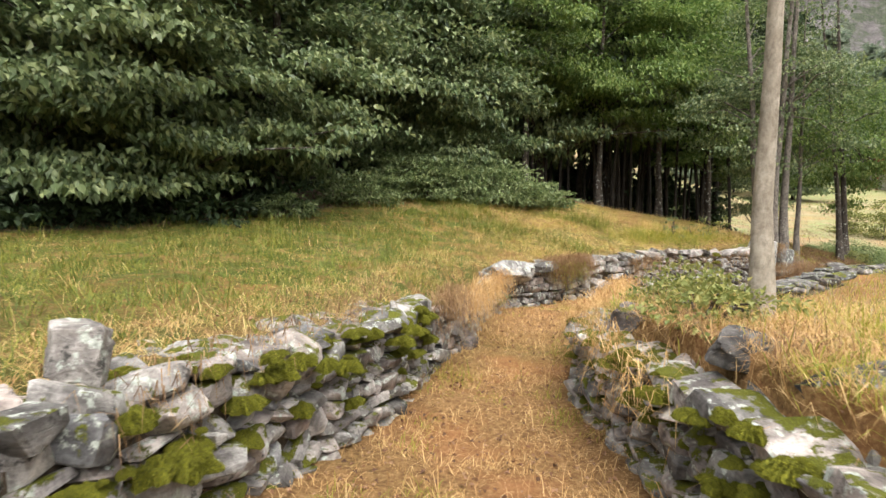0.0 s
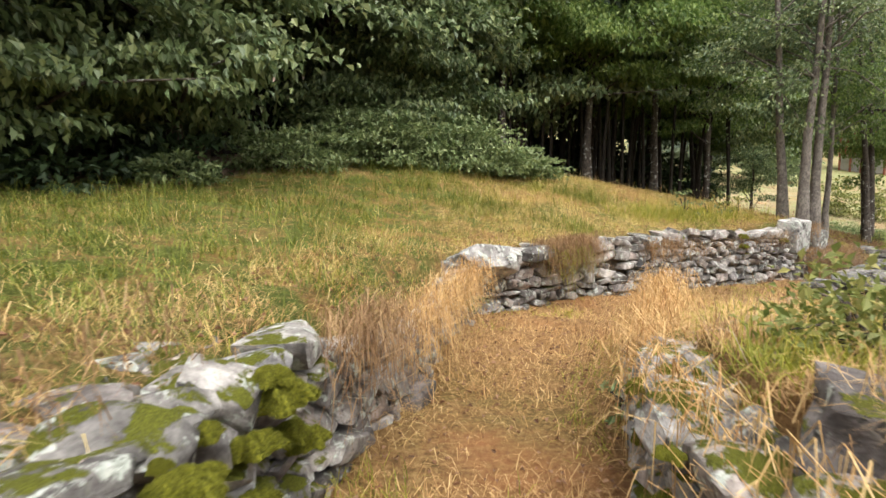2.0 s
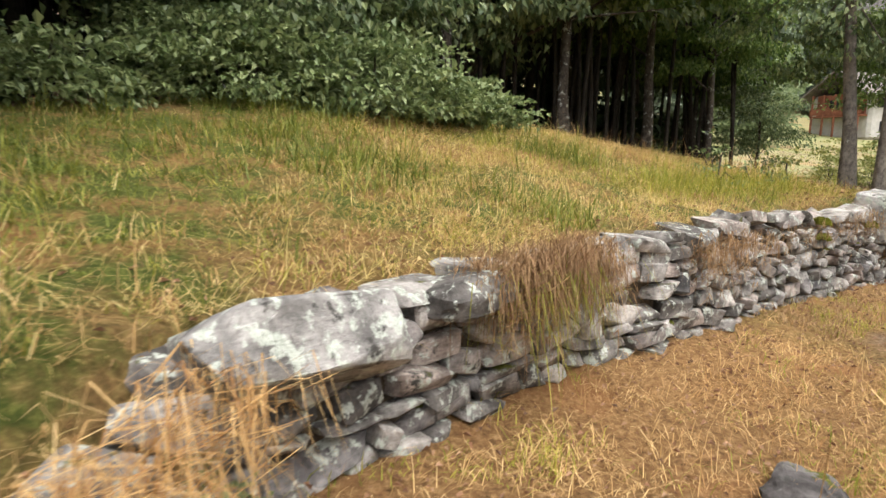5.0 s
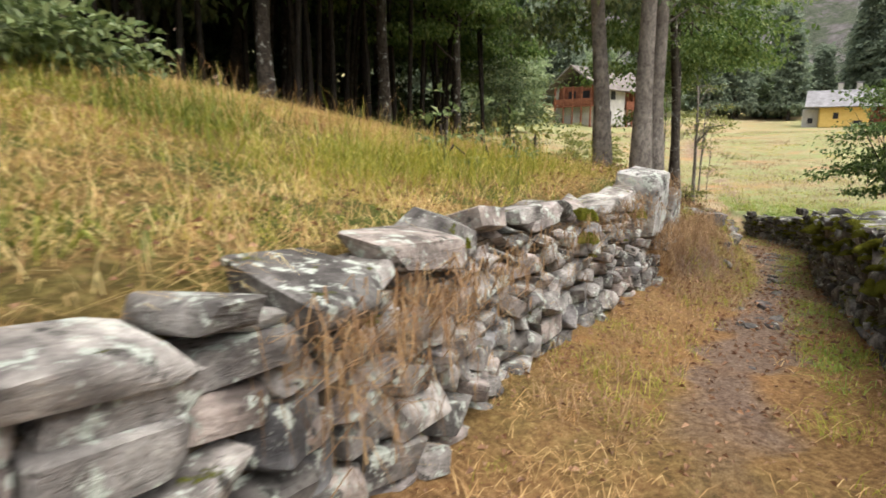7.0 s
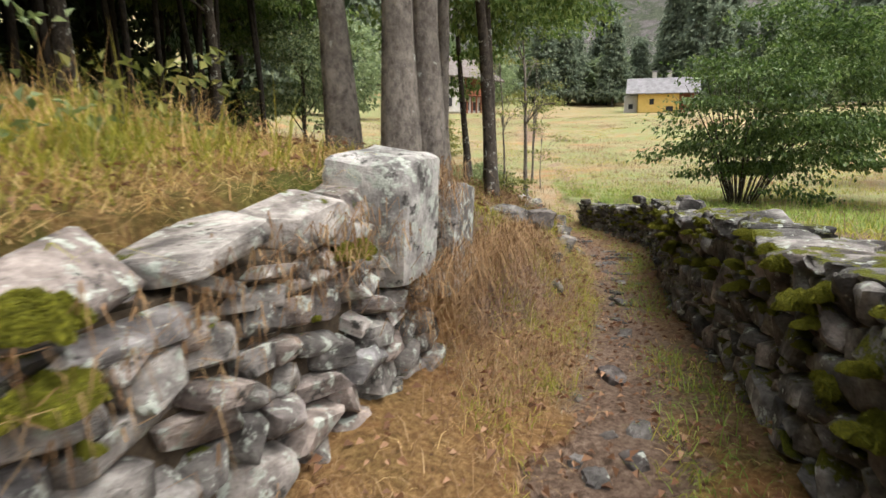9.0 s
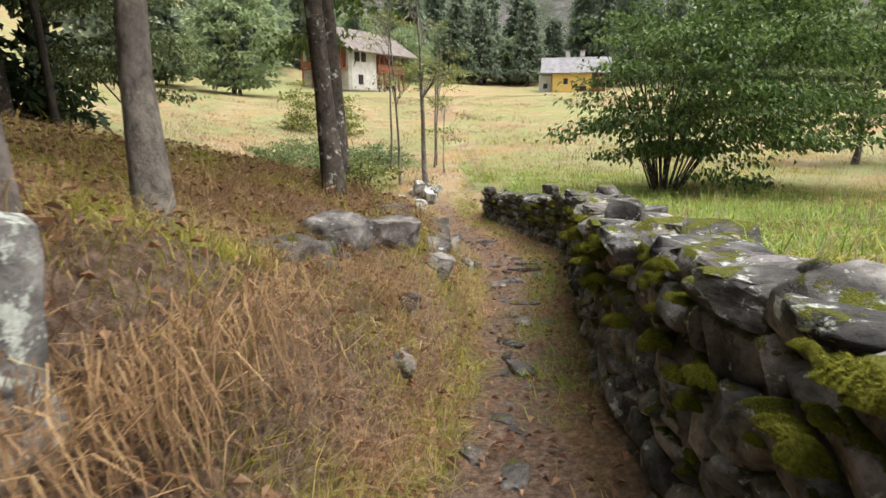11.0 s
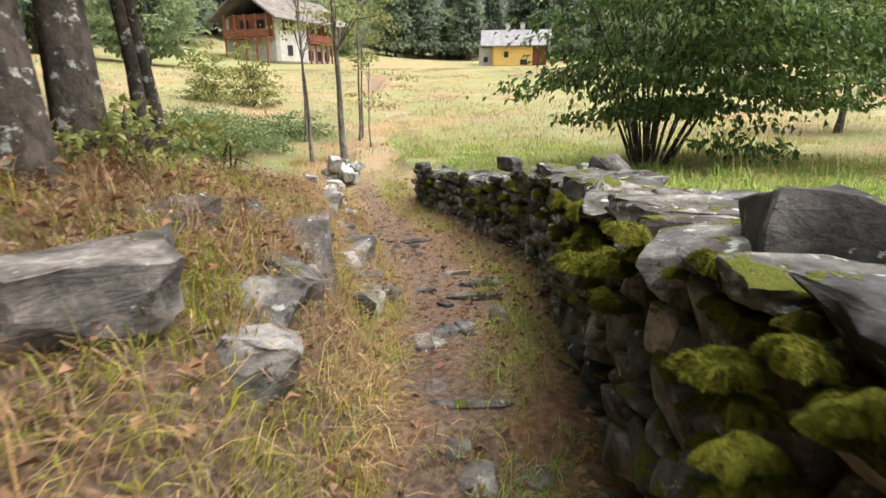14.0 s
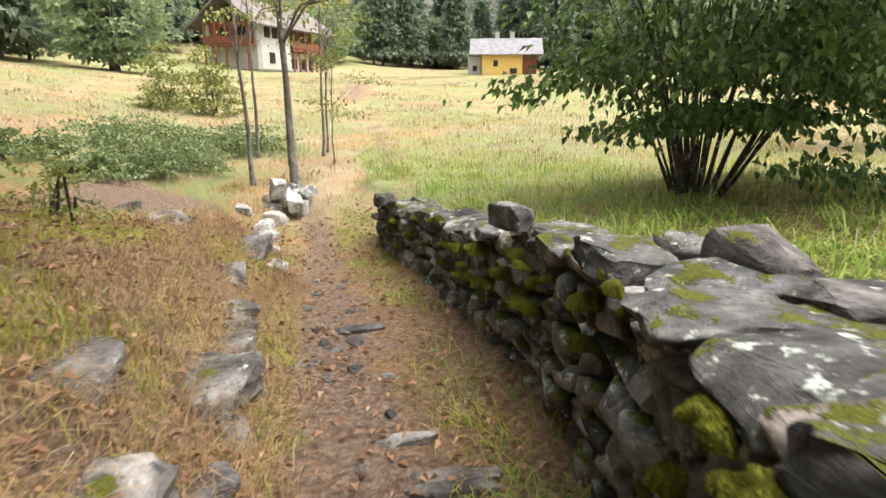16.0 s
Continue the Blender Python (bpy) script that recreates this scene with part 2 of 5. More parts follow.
BARK_DARK = bark_material("dark_bark", (0.03, 0.025, 0.02), (0.11, 0.09, 0.075), 0.62)
# bark inside the wood, nearly black to stand in for shade
BARK_SHADED = bark_material("shade_darkened_bark", (0.018, 0.015, 0.012), (0.055, 0.046, 0.038), 0.9)
BARK_PALE = bark_material("pale_bark", (0.2, 0.17, 0.13), (0.42, 0.37, 0.3), 0.66)


# ---- mesh helpers ----
rng = np.random.default_rng(11)


def link(name, me, mat, parent=None, label=""):
    me.materials.append(mat)
    ob = new(name, me)
    ob.parent = parent
    return tagged(ob, label)


def mesh_of(name, verts, faces, smooth=False):
    """A mesh from arrays of vertices and of faces with equal corner counts."""
    me = bpy.data.meshes.new(name)
    verts, faces = np.asarray(verts, np.float32), np.asarray(faces, np.int32)
    me.vertices.add(len(verts))
    me.vertices.foreach_set("co", verts.ravel())
    me.loops.add(faces.size)
    me.loops.foreach_set("vertex_index", faces.ravel())
    me.polygons.add(len(faces))
    me.polygons.foreach_set("loop_start", np.arange(0, faces.size, faces.shape[1], dtype=np.int32))
    me.polygons.foreach_set("use_smooth", np.full(len(faces), smooth))
    me.update(calc_edges=True)
    return me


def part(name, bm, mat, parent=None, label="", smooth=False):
    me = bpy.data.meshes.new(name)
    if smooth:
        for f in bm.faces:
            f.smooth = True
    bm.to_mesh(me)
    bm.free()
    return link(name, me, mat, parent, label)


def thing(name, at, label, category, group="", kind=""):
    ob = new(name)
    ob.location = at
    ob.empty_display_size = 0.1
    return tagged(ob, label, category, group, kind)


def box(bm, size, at=(0, 0, 0), turn=None):
    m = Matrix.LocRotScale(at, turn, size)
    return bmesh.ops.create_cube(bm, size=1.0, matrix=m)["verts"]


# ---- the lie of the land ----
LANE = np.array([(0.1, -9, 0.2), (0.2, -3, 0.08), (0.3, 0, 0.0), (0.45, 3.6, -0.25), (0.7, 5.5, -0.28), (1.15, 7.2, -0.32), (2.1, 8.7, -0.4), (4.0, 10.15, -0.52),
                 (6.0, 11.6, -0.7), (8.54, 13.1, -0.92), (11.2, 14.7, -1.28), (12.97, 15.95, -1.37), (14.5, 17.2, -1.55), (16.1, 18.9, -1.74),
                 (17.6, 20.6, -1.85), (19.3, 22.4, -1.8), (22, 24.3, -1.6)])
LEFT = np.array([(-1.5, -9), (-1.35, -2), (-1.25, 0.5), (-1.05, 1.8), (-0.75, 2.7), (-0.3, 4.0), (-0.07, 5.19), (0.2, 6.0), (0.36, 6.6), (0.55, 7.6), (0.95, 8.95), (1.44, 9.36),
                 (1.87, 9.77), (2.68, 10.42), (3.65, 11.1), (4.53, 11.76), (5.1, 12.3), (6.6, 13.2), (8.2, 14.1), (9.1, 14.38), (10.0, 14.62), (11.32, 15.14), (12.56, 16.0), (13.42, 16.7), (14.55, 17.85), (16.1, 19.7), (18.2, 22.4), (21, 26)])
RIGHT = np.array([(1.2, -9), (1.2, -2), (1.18, 1), (1.12, 2.5), (1.03, 4.36), (1.3, 5.4), (1.56, 6.2), (2.15, 7.4), (3.1, 8.5), (5.2, 9.9), (7.83, 11.75), (9.93, 13.2), (12.28, 14.88),
                  (13.99, 15.92), (14.95, 16.47), (15.75, 17.17), (16.65, 18.1), (18.4, 20.5), (20, 22)])
NEAR_LEFT = [(-1.3, 1.5, 0.62), (-3, 2, 0.75), (-2, -4, 0.8), (-0.6, 5.2, 0.44), (-3, 6, 0.72), (-8, 5, 0.9), (-1, 9, 0.68), (0.6, 9.3, 0.36), (2.4, 10.9, 0.38), (0.1, 14.2, 1.42), (3.7, 15.1, 1.05),
             (-5, 11, 1.1), (5, 13, 0.36), (6.5, 15.4, 0.62), (8.2, 15, 0.4), (8, 19, 0.75), (9.6, 15.6, -0.1), (9.0, 15.3, 0.15), (12.4, 17.5, -0.36), (11.75, 16.3, -0.56), (11.0, 15.75, -0.66), (12.9, 17.1, -0.72), (13.6, 17.6, -0.95), (14.5, 18.4, -1.08), (7, 20.5, 0.9), (10.5, 19, 0.2), (14, 20.5, -0.7),
             (12, 26, 0.2), (0, 20, 2.2), (-8, 14, 1.6), (-10, 22, 2.8), (4, 22, 1.8), (16, 21.5, -1.3), (18, 24, -1.45), (-15, 5, 1.5), (-12, -8, 1.4), (14.2, 19.2, -0.85)]
NEAR_RIGHT = [(1.9, 1, 0.6), (1.8, 3, 0.62), (1.8, 4.6, 0.44), (2.2, 6.2, 0.24), (3, 7.6, 0.0), (4, 8.6, -0.2), (6, 4, 0.45), (4, 1, 0.65), (6, 9.5, -0.25), (8.6, 11.4, -0.05), (10.8, 12.9, -0.17),
              (13, 14.3, -0.55), (14.9, 15.5, -0.72), (17.2, 17.6, -1.12), (19.2, 20.4, -1.5), (21, 17, -1.1), (15, 9, -0.5), (5, -6, 0.6)]
FAR = [(20, 28, -1.25), (25, 24, -1.35), (25, 17, -1.25), (30, 24, -1.2), (30, 12, -1.2), (40, 30, -0.5), (50, 40, 0.5), (60, 26, 0.6), (70, 48, 1.9), (98, 67, 3.0), (60, 70, 2.2), (45, 60, 1.4), (65, 78, 2.9), (30, 55, 1.4), (120, 60, 5), (120, 95, 5.5),
       (40, 0, -0.8), (30, -25, -0.5), (70, -20, 1), (0, -30, 1), (-40, -10, 4), (-40, 30, 9), (0, 45, 5), (20, 45, 0.3), (-20, 70, 12), (20, 85, 5), (220, 150, 12), (300, -60, 12), (100, -200, 5), (-250, 0, 60), (0, 300, 90), (-200, -200, 20), (250, 300, 30)]


def surface(points):
    """A smooth surface through height marks."""
    p = np.array(points, float)
    n = len(p)
    d = np.hypot(*(p[:, None, :2] - p[None, :, :2]).transpose(2, 0, 1))
    a = np.zeros((n + 3, n + 3))
    a[:n, :n] = d + np.eye(n) * 0.15
    a[:n, n:] = np.c_[np.ones(n), p[:, :2] * 0.01]
    a[n:, :n] = a[:n, n:].T
    w = np.linalg.solve(a, np.r_[p[:, 2], 0, 0, 0])

    def height(x, y):
        x, y = np.asarray(x, float), np.asarray(y, float)
        out = w[n] + w[n + 1] * x * 0.01 + w[n + 2] * y * 0.01
        for (px, py, _), k in zip(p, w[:n]):
            out = out + k * np.hypot(x - px, y - py)
        return out

    return height


left_land, right_land = surface(NEAR_LEFT + FAR), surface(NEAR_RIGHT + FAR)


def along(line, x, y):
    """Distance to a line on the plan, its side (plus: left of it), and how far along in points."""
    best, side, at = np.full(x.shape, 1e9), np.zeros(x.shape), np.zeros(x.shape)
    for i, ((ax, ay), (bx, by)) in enumerate(zip(line[:-1, :2], line[1:, :2])):
        dx, dy = bx - ax, by - ay
        f = np.clip(((x - ax) * dx + (y - ay) * dy) / (dx * dx + dy * dy), 0, 1)
        d = np.hypot(x - ax - f * dx, y - ay - f * dy)
        closer = d < best - 1e-9
        best, at = np.where(closer, d, best), np.where(closer, i + f, at)
        side = np.where(closer, np.sign(dx * (y - ay) - dy * (x - ax)), side)
    return best, side, at


def smooth01(v):
    v = np.clip(v, 0, 1)
    return v * v * (3 - 2 * v)


def land(x, y):
    """The ground's height, how much it is lane, and how far it lies from the trodden line."""
    x, y = np.broadcast_arrays(np.asarray(x, float), np.asarray(y, float))
    dl, sl, al = along(LEFT, x, y)
    dr, sr, ar = along(RIGHT, x, y)
    dp, _, ap = along(LANE, x, y)
    path = np.interp(ap, np.arange(len(LANE)), LANE[:, 2])
    rise = 0.1 * np.clip(dp - 0.3, 0, 1.2) ** 1.3 + 0.14 * smooth01((x - 5.5) / 3) * smooth01((23 - x) / 4) * np.where(sl * 0 + (dl < dr), np.clip(dp - 0.35, 0, 1.0), 0)
    lane = path + rise
    soft = np.interp(al, [0, 6.0, 6.6, 9.3, 9.9, 18.0, 18.8, 19.6, 30], [0.16, 0.16, 0.7, 0.7, 0.16, 0.16, 0.45, 0.55, 0.85])
    start = np.interp(al, [0, 6.0, 6.6, 9.3, 9.9, 18.0, 18.6], [0.2, 0.2, 0.0, 0.0, 0.2, 0.2, 0.0])
    tl = np.where(sl > 0, smooth01((dl - start) / soft), 0)
    tr = np.where(sr < 0, smooth01((dr - np.interp(ar, [5.5, 6.2, 8.3, 9], [0.22, 0.0, 0.0, 0.22])) / np.interp(ar, [5.5, 6.2, 8.3, 9], [0.16, 0.7, 0.7, 0.16])), 0)
    z = lane * (1 - tl) * (1 - tr) + left_land(x, y) * tl + right_land(x, y) * tr * (1 - tl)
    past = smooth01((x + y - 40.5) / 5)
    z = z * (1 - past) + (0.5 * left_land(x, y) + 0.5 * right_land(x, y)) * past
    inside = (1 - tl) * (1 - tr) * (1 - past)
    return z, inside, dp


def ground_at(x, y):
    return float(land(np.array([x]), np.array([y]))[0][0])


def lattice(lo, hi, step, out):
    """Even steps over the near stretch, ever longer ones out to the horizon."""
    near = list(np.arange(lo, hi, step))
    far, d = [], step
    while d < out:
        far.append(d)
        d *= 1.22
    return np.array([lo - v for v in far[::-1]] + near + [near[-1] + v for v in far])


TRAIL = np.array([(19.3, 22.0), (20.9, 22.0), (28, 28.7), (37.7, 38.6), (52, 50), (75, 62)])


def build_ground():
    xs, ys = lattice(-4, 21, 0.11, 900), lattice(-1, 25, 0.11, 900)
    gx, gy = np.meshgrid(xs, ys)
    z, lane, dp = land(gx, gy)
    close = np.exp(-(np.maximum(0, np.hypot(gx - 8, gy - 12) - 18) / 20) ** 2)
    rough = np.array([noise.fractal((a * 1.3, b * 1.3, 0), 0.8, 2.1, 4) for a, b in zip(gx.ravel(), gy.ravel())]).reshape(gx.shape)
    z = z + rough * (0.02 + 0.03 * close) + rough * 0.25 * (1 - close)
    n = len(xs)
    i = (np.arange(len(ys) - 1)[:, None] * n + np.arange(n - 1)).ravel()
    me = mesh_of("ground", np.c_[gx.ravel(), gy.ravel(), z.ravel()], np.c_[i, i + 1, i + n + 1, i + n], True)
    trod_and_shaded = lane * (1 - smooth01((dp + 0.28 * rough - 0.08) / 0.42)) * (0.25 + 0.75 * smooth01((gx - 4.5) / 3.5)) * (1 - 0.45 * smooth01((gx - 15) / 2))
    # brown floor of the wood: leaf litter, and canopy shade put into colour
    wood = smooth01((gy - np.interp(gx, [-24, -12, -6, -2, 2, 6, 10, 13, 14], [3, 4.5, 7.2, 12.5, 16.5, 18.5, 20.5, 23, 2000])) / 2.0)
    off, _, _ = along(LEFT, gx, gy)
    # brown litter on the bank, which also stands in for the trees' shade
    bank = smooth01((gx - 8.2) / 0.8) * smooth01((18.5 - gx) / 1.5) * (1 - smooth01((off - 1.6) / 1.3)) * 0.95
    trod_and_shaded = np.maximum(np.maximum(trod_and_shaded, wood), bank * (1 - lane * 0.5))
    patch = np.array([noise.fractal((a * 0.35, b * 0.35, 7), 0.9, 2.0, 4) for a, b in zip(gx.ravel(), gy.ravel())]).reshape(gx.shape)
    dr, sr, _ = along(RIGHT, gx, gy)
    lush = smooth01(0.5 + patch * 0.7) * (1 - lane) * 0.9 + 0.75 * smooth01((1.5 - gx) / 2.5) * smooth01((gy - 3) / 3) + np.where((sr < 0) & (gx > 10), 1.0 * (1 - smooth01((dr - 4) / 5)), 0)
    worn = np.exp(-(along(TRAIL, gx, gy)[0] / np.interp(gx, [20, 70], [0.35, 1.2])) ** 2) * smooth01((gx - 20) / 2)
    trod_and_shaded = np.maximum(trod_and_shaded, 0.55 * worn)
    lush = lush * (1 - worn)
    lush = np.where(lane > 0.5, 0.25 * smooth01(patch + 0.3), lush)
    for name, value in (("lane", trod_and_shaded), ("green", np.clip(lush, 0, 1)), ("pale", smooth01((gx + 0.6 * gy - 27) / 8))):
        me.attributes.new(name, "FLOAT", "POINT").data.foreach_set("value", value.ravel().astype(np.float32))
    ob = link("ground", me, SOIL)
    return tagged(ob, "mown meadow of straw and grass with a trodden earth lane", "ground", "", "structure")


build_ground()


# ---- dry-stone walls ----
def stone_mesh(seed, corners=15, worn=0.07, cuts=0, rough=0.03, square=0.55):
    """A broken block about two units long: the hull of random corners, with worn edges."""
    r = random.Random(seed)
    bm = bmesh.new()
    for x, y, z in itertools.product((-1, 1), repeat=3):
        bm.verts.new((x * r.uniform(square, 1.0), y * r.uniform(square, 1.0), z * r.uniform(square, 1.0)))
    for _ in range(corners - 8):
        v = Vector((r.uniform(-1, 1), r.uniform(-1, 1), r.uniform(-1, 1)))
        v /= max(abs(c) for c in v)
        bm.verts.new(v.lerp(v.normalized() * 1.15, 0.25) * r.uniform(0.86, 1.03))
    out = bmesh.ops.convex_hull(bm, input=bm.verts)
    bmesh.ops.delete(bm, geom=[g for g in out["geom_interior"] if isinstance(g, bmesh.types.BMVert)], context="VERTS")
    bmesh.ops.dissolve_limit(bm, angle_limit=0.3, verts=bm.verts, edges=bm.edges)
    bmesh.ops.bevel(bm, geom=bm.edges, offset=worn, offset_type="OFFSET", segments=1 if cuts == 0 else 2, profile=0.6, affect="EDGES", clamp_overlap=True)
    if cuts:
        bmesh.ops.triangulate(bm, faces=bm.faces)
        long = [e for e in bm.edges if e.calc_length() > 0.3]
        bmesh.ops.subdivide_edges(bm, edges=long, cuts=cuts, use_grid_fill=True)
        bmesh.ops.triangulate(bm, faces=bm.faces)
    shift = Vector((r.uniform(-50, 50), r.uniform(-50, 50), r.uniform(-50, 50)))
    for v in bm.verts:
        v.co += noise.noise_vector(v.co * 1.4 + shift) * rough * 1.6 + noise.noise_vector(v.co * 4.5 + shift) * rough * (1.0 if cuts else 0.4)
    bm.normal_update()
    for f in bm.faces:
        f.smooth = True
    for e in bm.edges:
        if len(e.link_faces) == 2 and e.calc_face_angle(0) > 0.55:
            e.smooth = False
    me = bpy.data.meshes.new("stone")
    bm.to_mesh(me)
    bm.free()
    return me


STONES = [stone_mesh(k, 16, 0.1, 0, 0.05, 0.42) for k in range(26)]
MOSSY_STONES = [stone_mesh(k + 100, 16, 0.1, 0, 0.05, 0.42) for k in range(26)]
MOSS_GROWN_STONES = [stone_mesh(k + 150, 16, 0.1, 0, 0.05, 0.42) for k in range(26)]
CAP_STONES = [stone_mesh(k + 200, 20, 0.09, 2, 0.085, 0.4) for k in range(10)]
for pool, mat in ((STONES, STONE), (MOSSY_STONES, MOSSY), (MOSS_GROWN_STONES, MOSSY_PALE), (CAP_STONES, CAP_STONE)):
    for me in pool:
        me.materials.append(mat)


def set_stone(parent, pool, at, size, yaw, r, tilt=6.0):
    ob = new("stone", r.choice(pool))
    ob.parent = parent
    ob.matrix_basis = Matrix.LocRotScale(Vector(at) - parent.location, Euler((radians(r.gauss(0, tilt)), radians(r.gauss(0, tilt)), yaw + radians(r.gauss(0, tilt)) + r.choice((0, math.pi)))), [s / 2 for s in size])
    return ob


def wall(name, label, line, tops, seed, pool, side, depth=0.34, course=(0.09, 0.2), lengths=(0.14, 0.46), cap=(0.3, 0.75), tilt=6.0, back=0.0, drop=0.05, slabs=None):
    """Courses of rough stone in front of a rubble core. side: +1 where the land behind lies left of the line."""
    r = random.Random(seed)
    line, tops = np.array(line, float), np.array(tops, float)
    run = np.r_[0, np.cumsum(np.hypot(*np.diff(line, axis=0).T))]

    def spot(s, inset):
        x, y = np.interp(s, run, line[:, 0]), np.interp(s, run, line[:, 1])
        s, e = min(max(s, 0.0), run[-1]), 0.06
        dx = np.interp(s + e, run, line[:, 0]) - np.interp(s - e, run, line[:, 0])
        dy = np.interp(s + e, run, line[:, 1]) - np.interp(s - e, run, line[:, 1])
        k = math.hypot(dx, dy)
        return x - side * dy / k * inset, y + side * dx / k * inset, math.atan2(dy, dx)

    def foot(s):
        x, y, _ = spot(s, -0.12)
        return ground_at(x, y) - 0.04

    x, y, _ = spot(0, 0)
    top_thing = thing(name, (x, y, foot(0)), label, "stone wall", "dry-stone walls of the lane", "structure")
    feet = [foot(s) for s in np.arange(0, run[-1] + 0.25, 0.25)]
    foot_at = lambda s: float(np.interp(s, np.arange(len(feet)) * 0.25, feet))
    top_at = lambda s: float(np.interp(s, run, tops))
    stones, capping, level = [], [], 0.0
    highest = max(top_at(s) - foot_at(s) for s in np.arange(0, run[-1], 0.2))
    while level < highest:
        h = r.uniform(*course)
        s = -r.uniform(0, 0.1)
        while s < run[-1]:
            l = r.uniform(*lengths) * (1.15 if level < 0.2 else 1.0)
            mid = min(s + l / 2, run[-1])
            z = foot_at(mid) + level + h / 2
            if z + h / 2 < top_at(mid) - drop + (0.03 if slabs else -0.03):
                hh = h * r.uniform(0.85, 1.2)
                x, y, yaw = spot(mid, depth / 2 - r.uniform(-0.01, 0.045) + level * 0.07)
                stones.append(((x, y, z + r.uniform(-0.015, 0.015)), (l * 1.1, depth * r.uniform(0.9, 1.15), hh * 1.12), yaw))
            s += l
        level += h
    s = 0.0
    while s < run[-1]:
        l = r.uniform(*cap)
        mid = min(s + l / 2, run[-1])
        h = r.uniform(0.08, 0.15) if slabs else r.uniform(0.09, 0.17)
        wide = (depth + back) * r.uniform(0.45, 0.95) if slabs else depth * r.uniform(0.9, 1.4)
        x, y, yaw = spot(mid, wide / 2 + r.uniform(-0.05, 0.08))
        capping.append(((x, y, top_at(mid) - h / 2 - drop * 0.6), (l * 1.04, wide, h * 1.15), yaw))
        if back > 0:
            for _ in range(1 if slabs else 2):
                x, y, yaw = spot(mid + r.uniform(-0.15, 0.15), depth + back * r.uniform(0.2, 0.9))
                stones.append(((x, y, top_at(mid) - h / 2 - drop * 0.6 + r.uniform(-0.06, 0.01)), (l * r.uniform(0.6, 1.1), r.uniform(0.25, 0.5), h), yaw + r.uniform(-0.5, 0.5)))
        s += l
    for at, size, yaw in stones:
        set_stone(top_thing, pool, at, size, yaw, r, tilt)
    for at, size, yaw in capping:
        set_stone(top_thing, slabs or pool, at, size, yaw, r, 3.0 if slabs else tilt * 0.8)
    # core of earth and rubble, coloured dark as shade between the stones
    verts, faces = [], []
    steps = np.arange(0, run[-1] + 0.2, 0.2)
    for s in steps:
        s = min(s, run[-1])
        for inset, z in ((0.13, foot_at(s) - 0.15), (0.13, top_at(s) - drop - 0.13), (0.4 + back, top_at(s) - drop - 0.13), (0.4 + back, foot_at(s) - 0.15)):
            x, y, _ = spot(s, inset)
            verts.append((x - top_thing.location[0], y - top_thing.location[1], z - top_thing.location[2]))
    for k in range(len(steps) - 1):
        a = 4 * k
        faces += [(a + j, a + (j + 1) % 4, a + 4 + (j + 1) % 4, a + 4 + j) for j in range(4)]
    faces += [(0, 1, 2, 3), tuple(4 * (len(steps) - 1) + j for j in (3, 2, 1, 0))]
    link("core", mesh_of("core", verts, faces), CORE, top_thing, "earth and rubble filling, dark for the shade in the gaps")
    return top_thing


wall("dry_stone_wall", "tumbled grey dry-stone wall with cushions of bright moss", LEFT[1:7], [0.83, 0.8, 0.74, 0.66, 0.55, 0.5], 3, MOSS_GROWN_STONES, 1, 0.32, (0.06, 0.15), (0.1, 0.32), (0.16, 0.42), 13.0, 0.35)
wall("dry_stone_wall", "low grey dry-stone wall overgrown with dead grass", LEFT[6:11], [0.42, 0.24, 0.16, 0.04, 0.34], 5, STONES, 1, 0.3, (0.08, 0.16), (0.12, 0.34), (0.18, 0.4), 10.0)
wall("dry_stone_wall", "pale grey retaining wall of stacked gneiss below the meadow", LEFT[10:15], [0.36, 0.39, 0.39, 0.4, 0.39], 8, STONES, 1, 0.34, (0.06, 0.17), (0.12, 0.5), (0.25, 0.6), 8.0)
wall("dry_stone_wall", "pale grey retaining wall ending at a standing stone", LEFT[14:19], [0.39, 0.42, 0.39, 0.29, 0.36], 9, STONES, 1, 0.34, (0.06, 0.18), (0.12, 0.42), (0.25, 0.55), 9.0)
wall("dry_stone_wall", "collapsed mossy stone wall overgrown with weeds", RIGHT[1:7], [0.56, 0.56, 0.52, 0.38, 0.33, 0.24], 13, MOSS_GROWN_STONES, -1, 0.34, (0.08, 0.2), (0.12, 0.4), (0.2, 0.48), 15.0, 0.2)
wall("dry_stone_wall", "mossy dry-stone wall, darkened for its shaded face, with broad pale capstones beside the path", RIGHT[9:14], [-0.1, 0.1, 0.0, -0.31, -0.48], 21, MOSSY_STONES, -1, 0.32, (0.07, 0.2), (0.1, 0.34), (0.2, 0.48), 11.0, 0.38, 0.05, CAP_STONES)
wall("dry_stone_wall", "mossy dry-stone wall of small stones where the path bends", RIGHT[13:18], [-0.48, -0.56, -0.72, -0.95, -1.25], 23, MOSSY_STONES, -1, 0.3, (0.06, 0.15), (0.09, 0.28), (0.22, 0.46), 8.0, 0.3, 0.05, CAP_STONES)


# ---- single stones ----
BIG_STONES = [stone_mesh(k + 300, 22, 0.1, 2, 0.09, 0.45) for k in range(7)]
SUNKEN_STONES = [stone_mesh(k + 340, 20, 0.08, 2, 0.1, 0.35) for k in range(7)]
PALE_STONES = [stone_mesh(k + 320, 28, 0.12, 2, 0.05) for k in range(7)]
WALL_BOULDERS = [stone_mesh(k + 360, 24, 0.2, 2, 0.08, 0.42) for k in range(7)]
for pool, mat in ((BIG_STONES, STONE), (WALL_BOULDERS, SUNKEN_STONE), (PALE_STONES, PALE_STONE), (SUNKEN_STONES, SUNKEN_STONE)):
    for me in pool:
        me.name = "boulder"
        me.materials.append(mat)


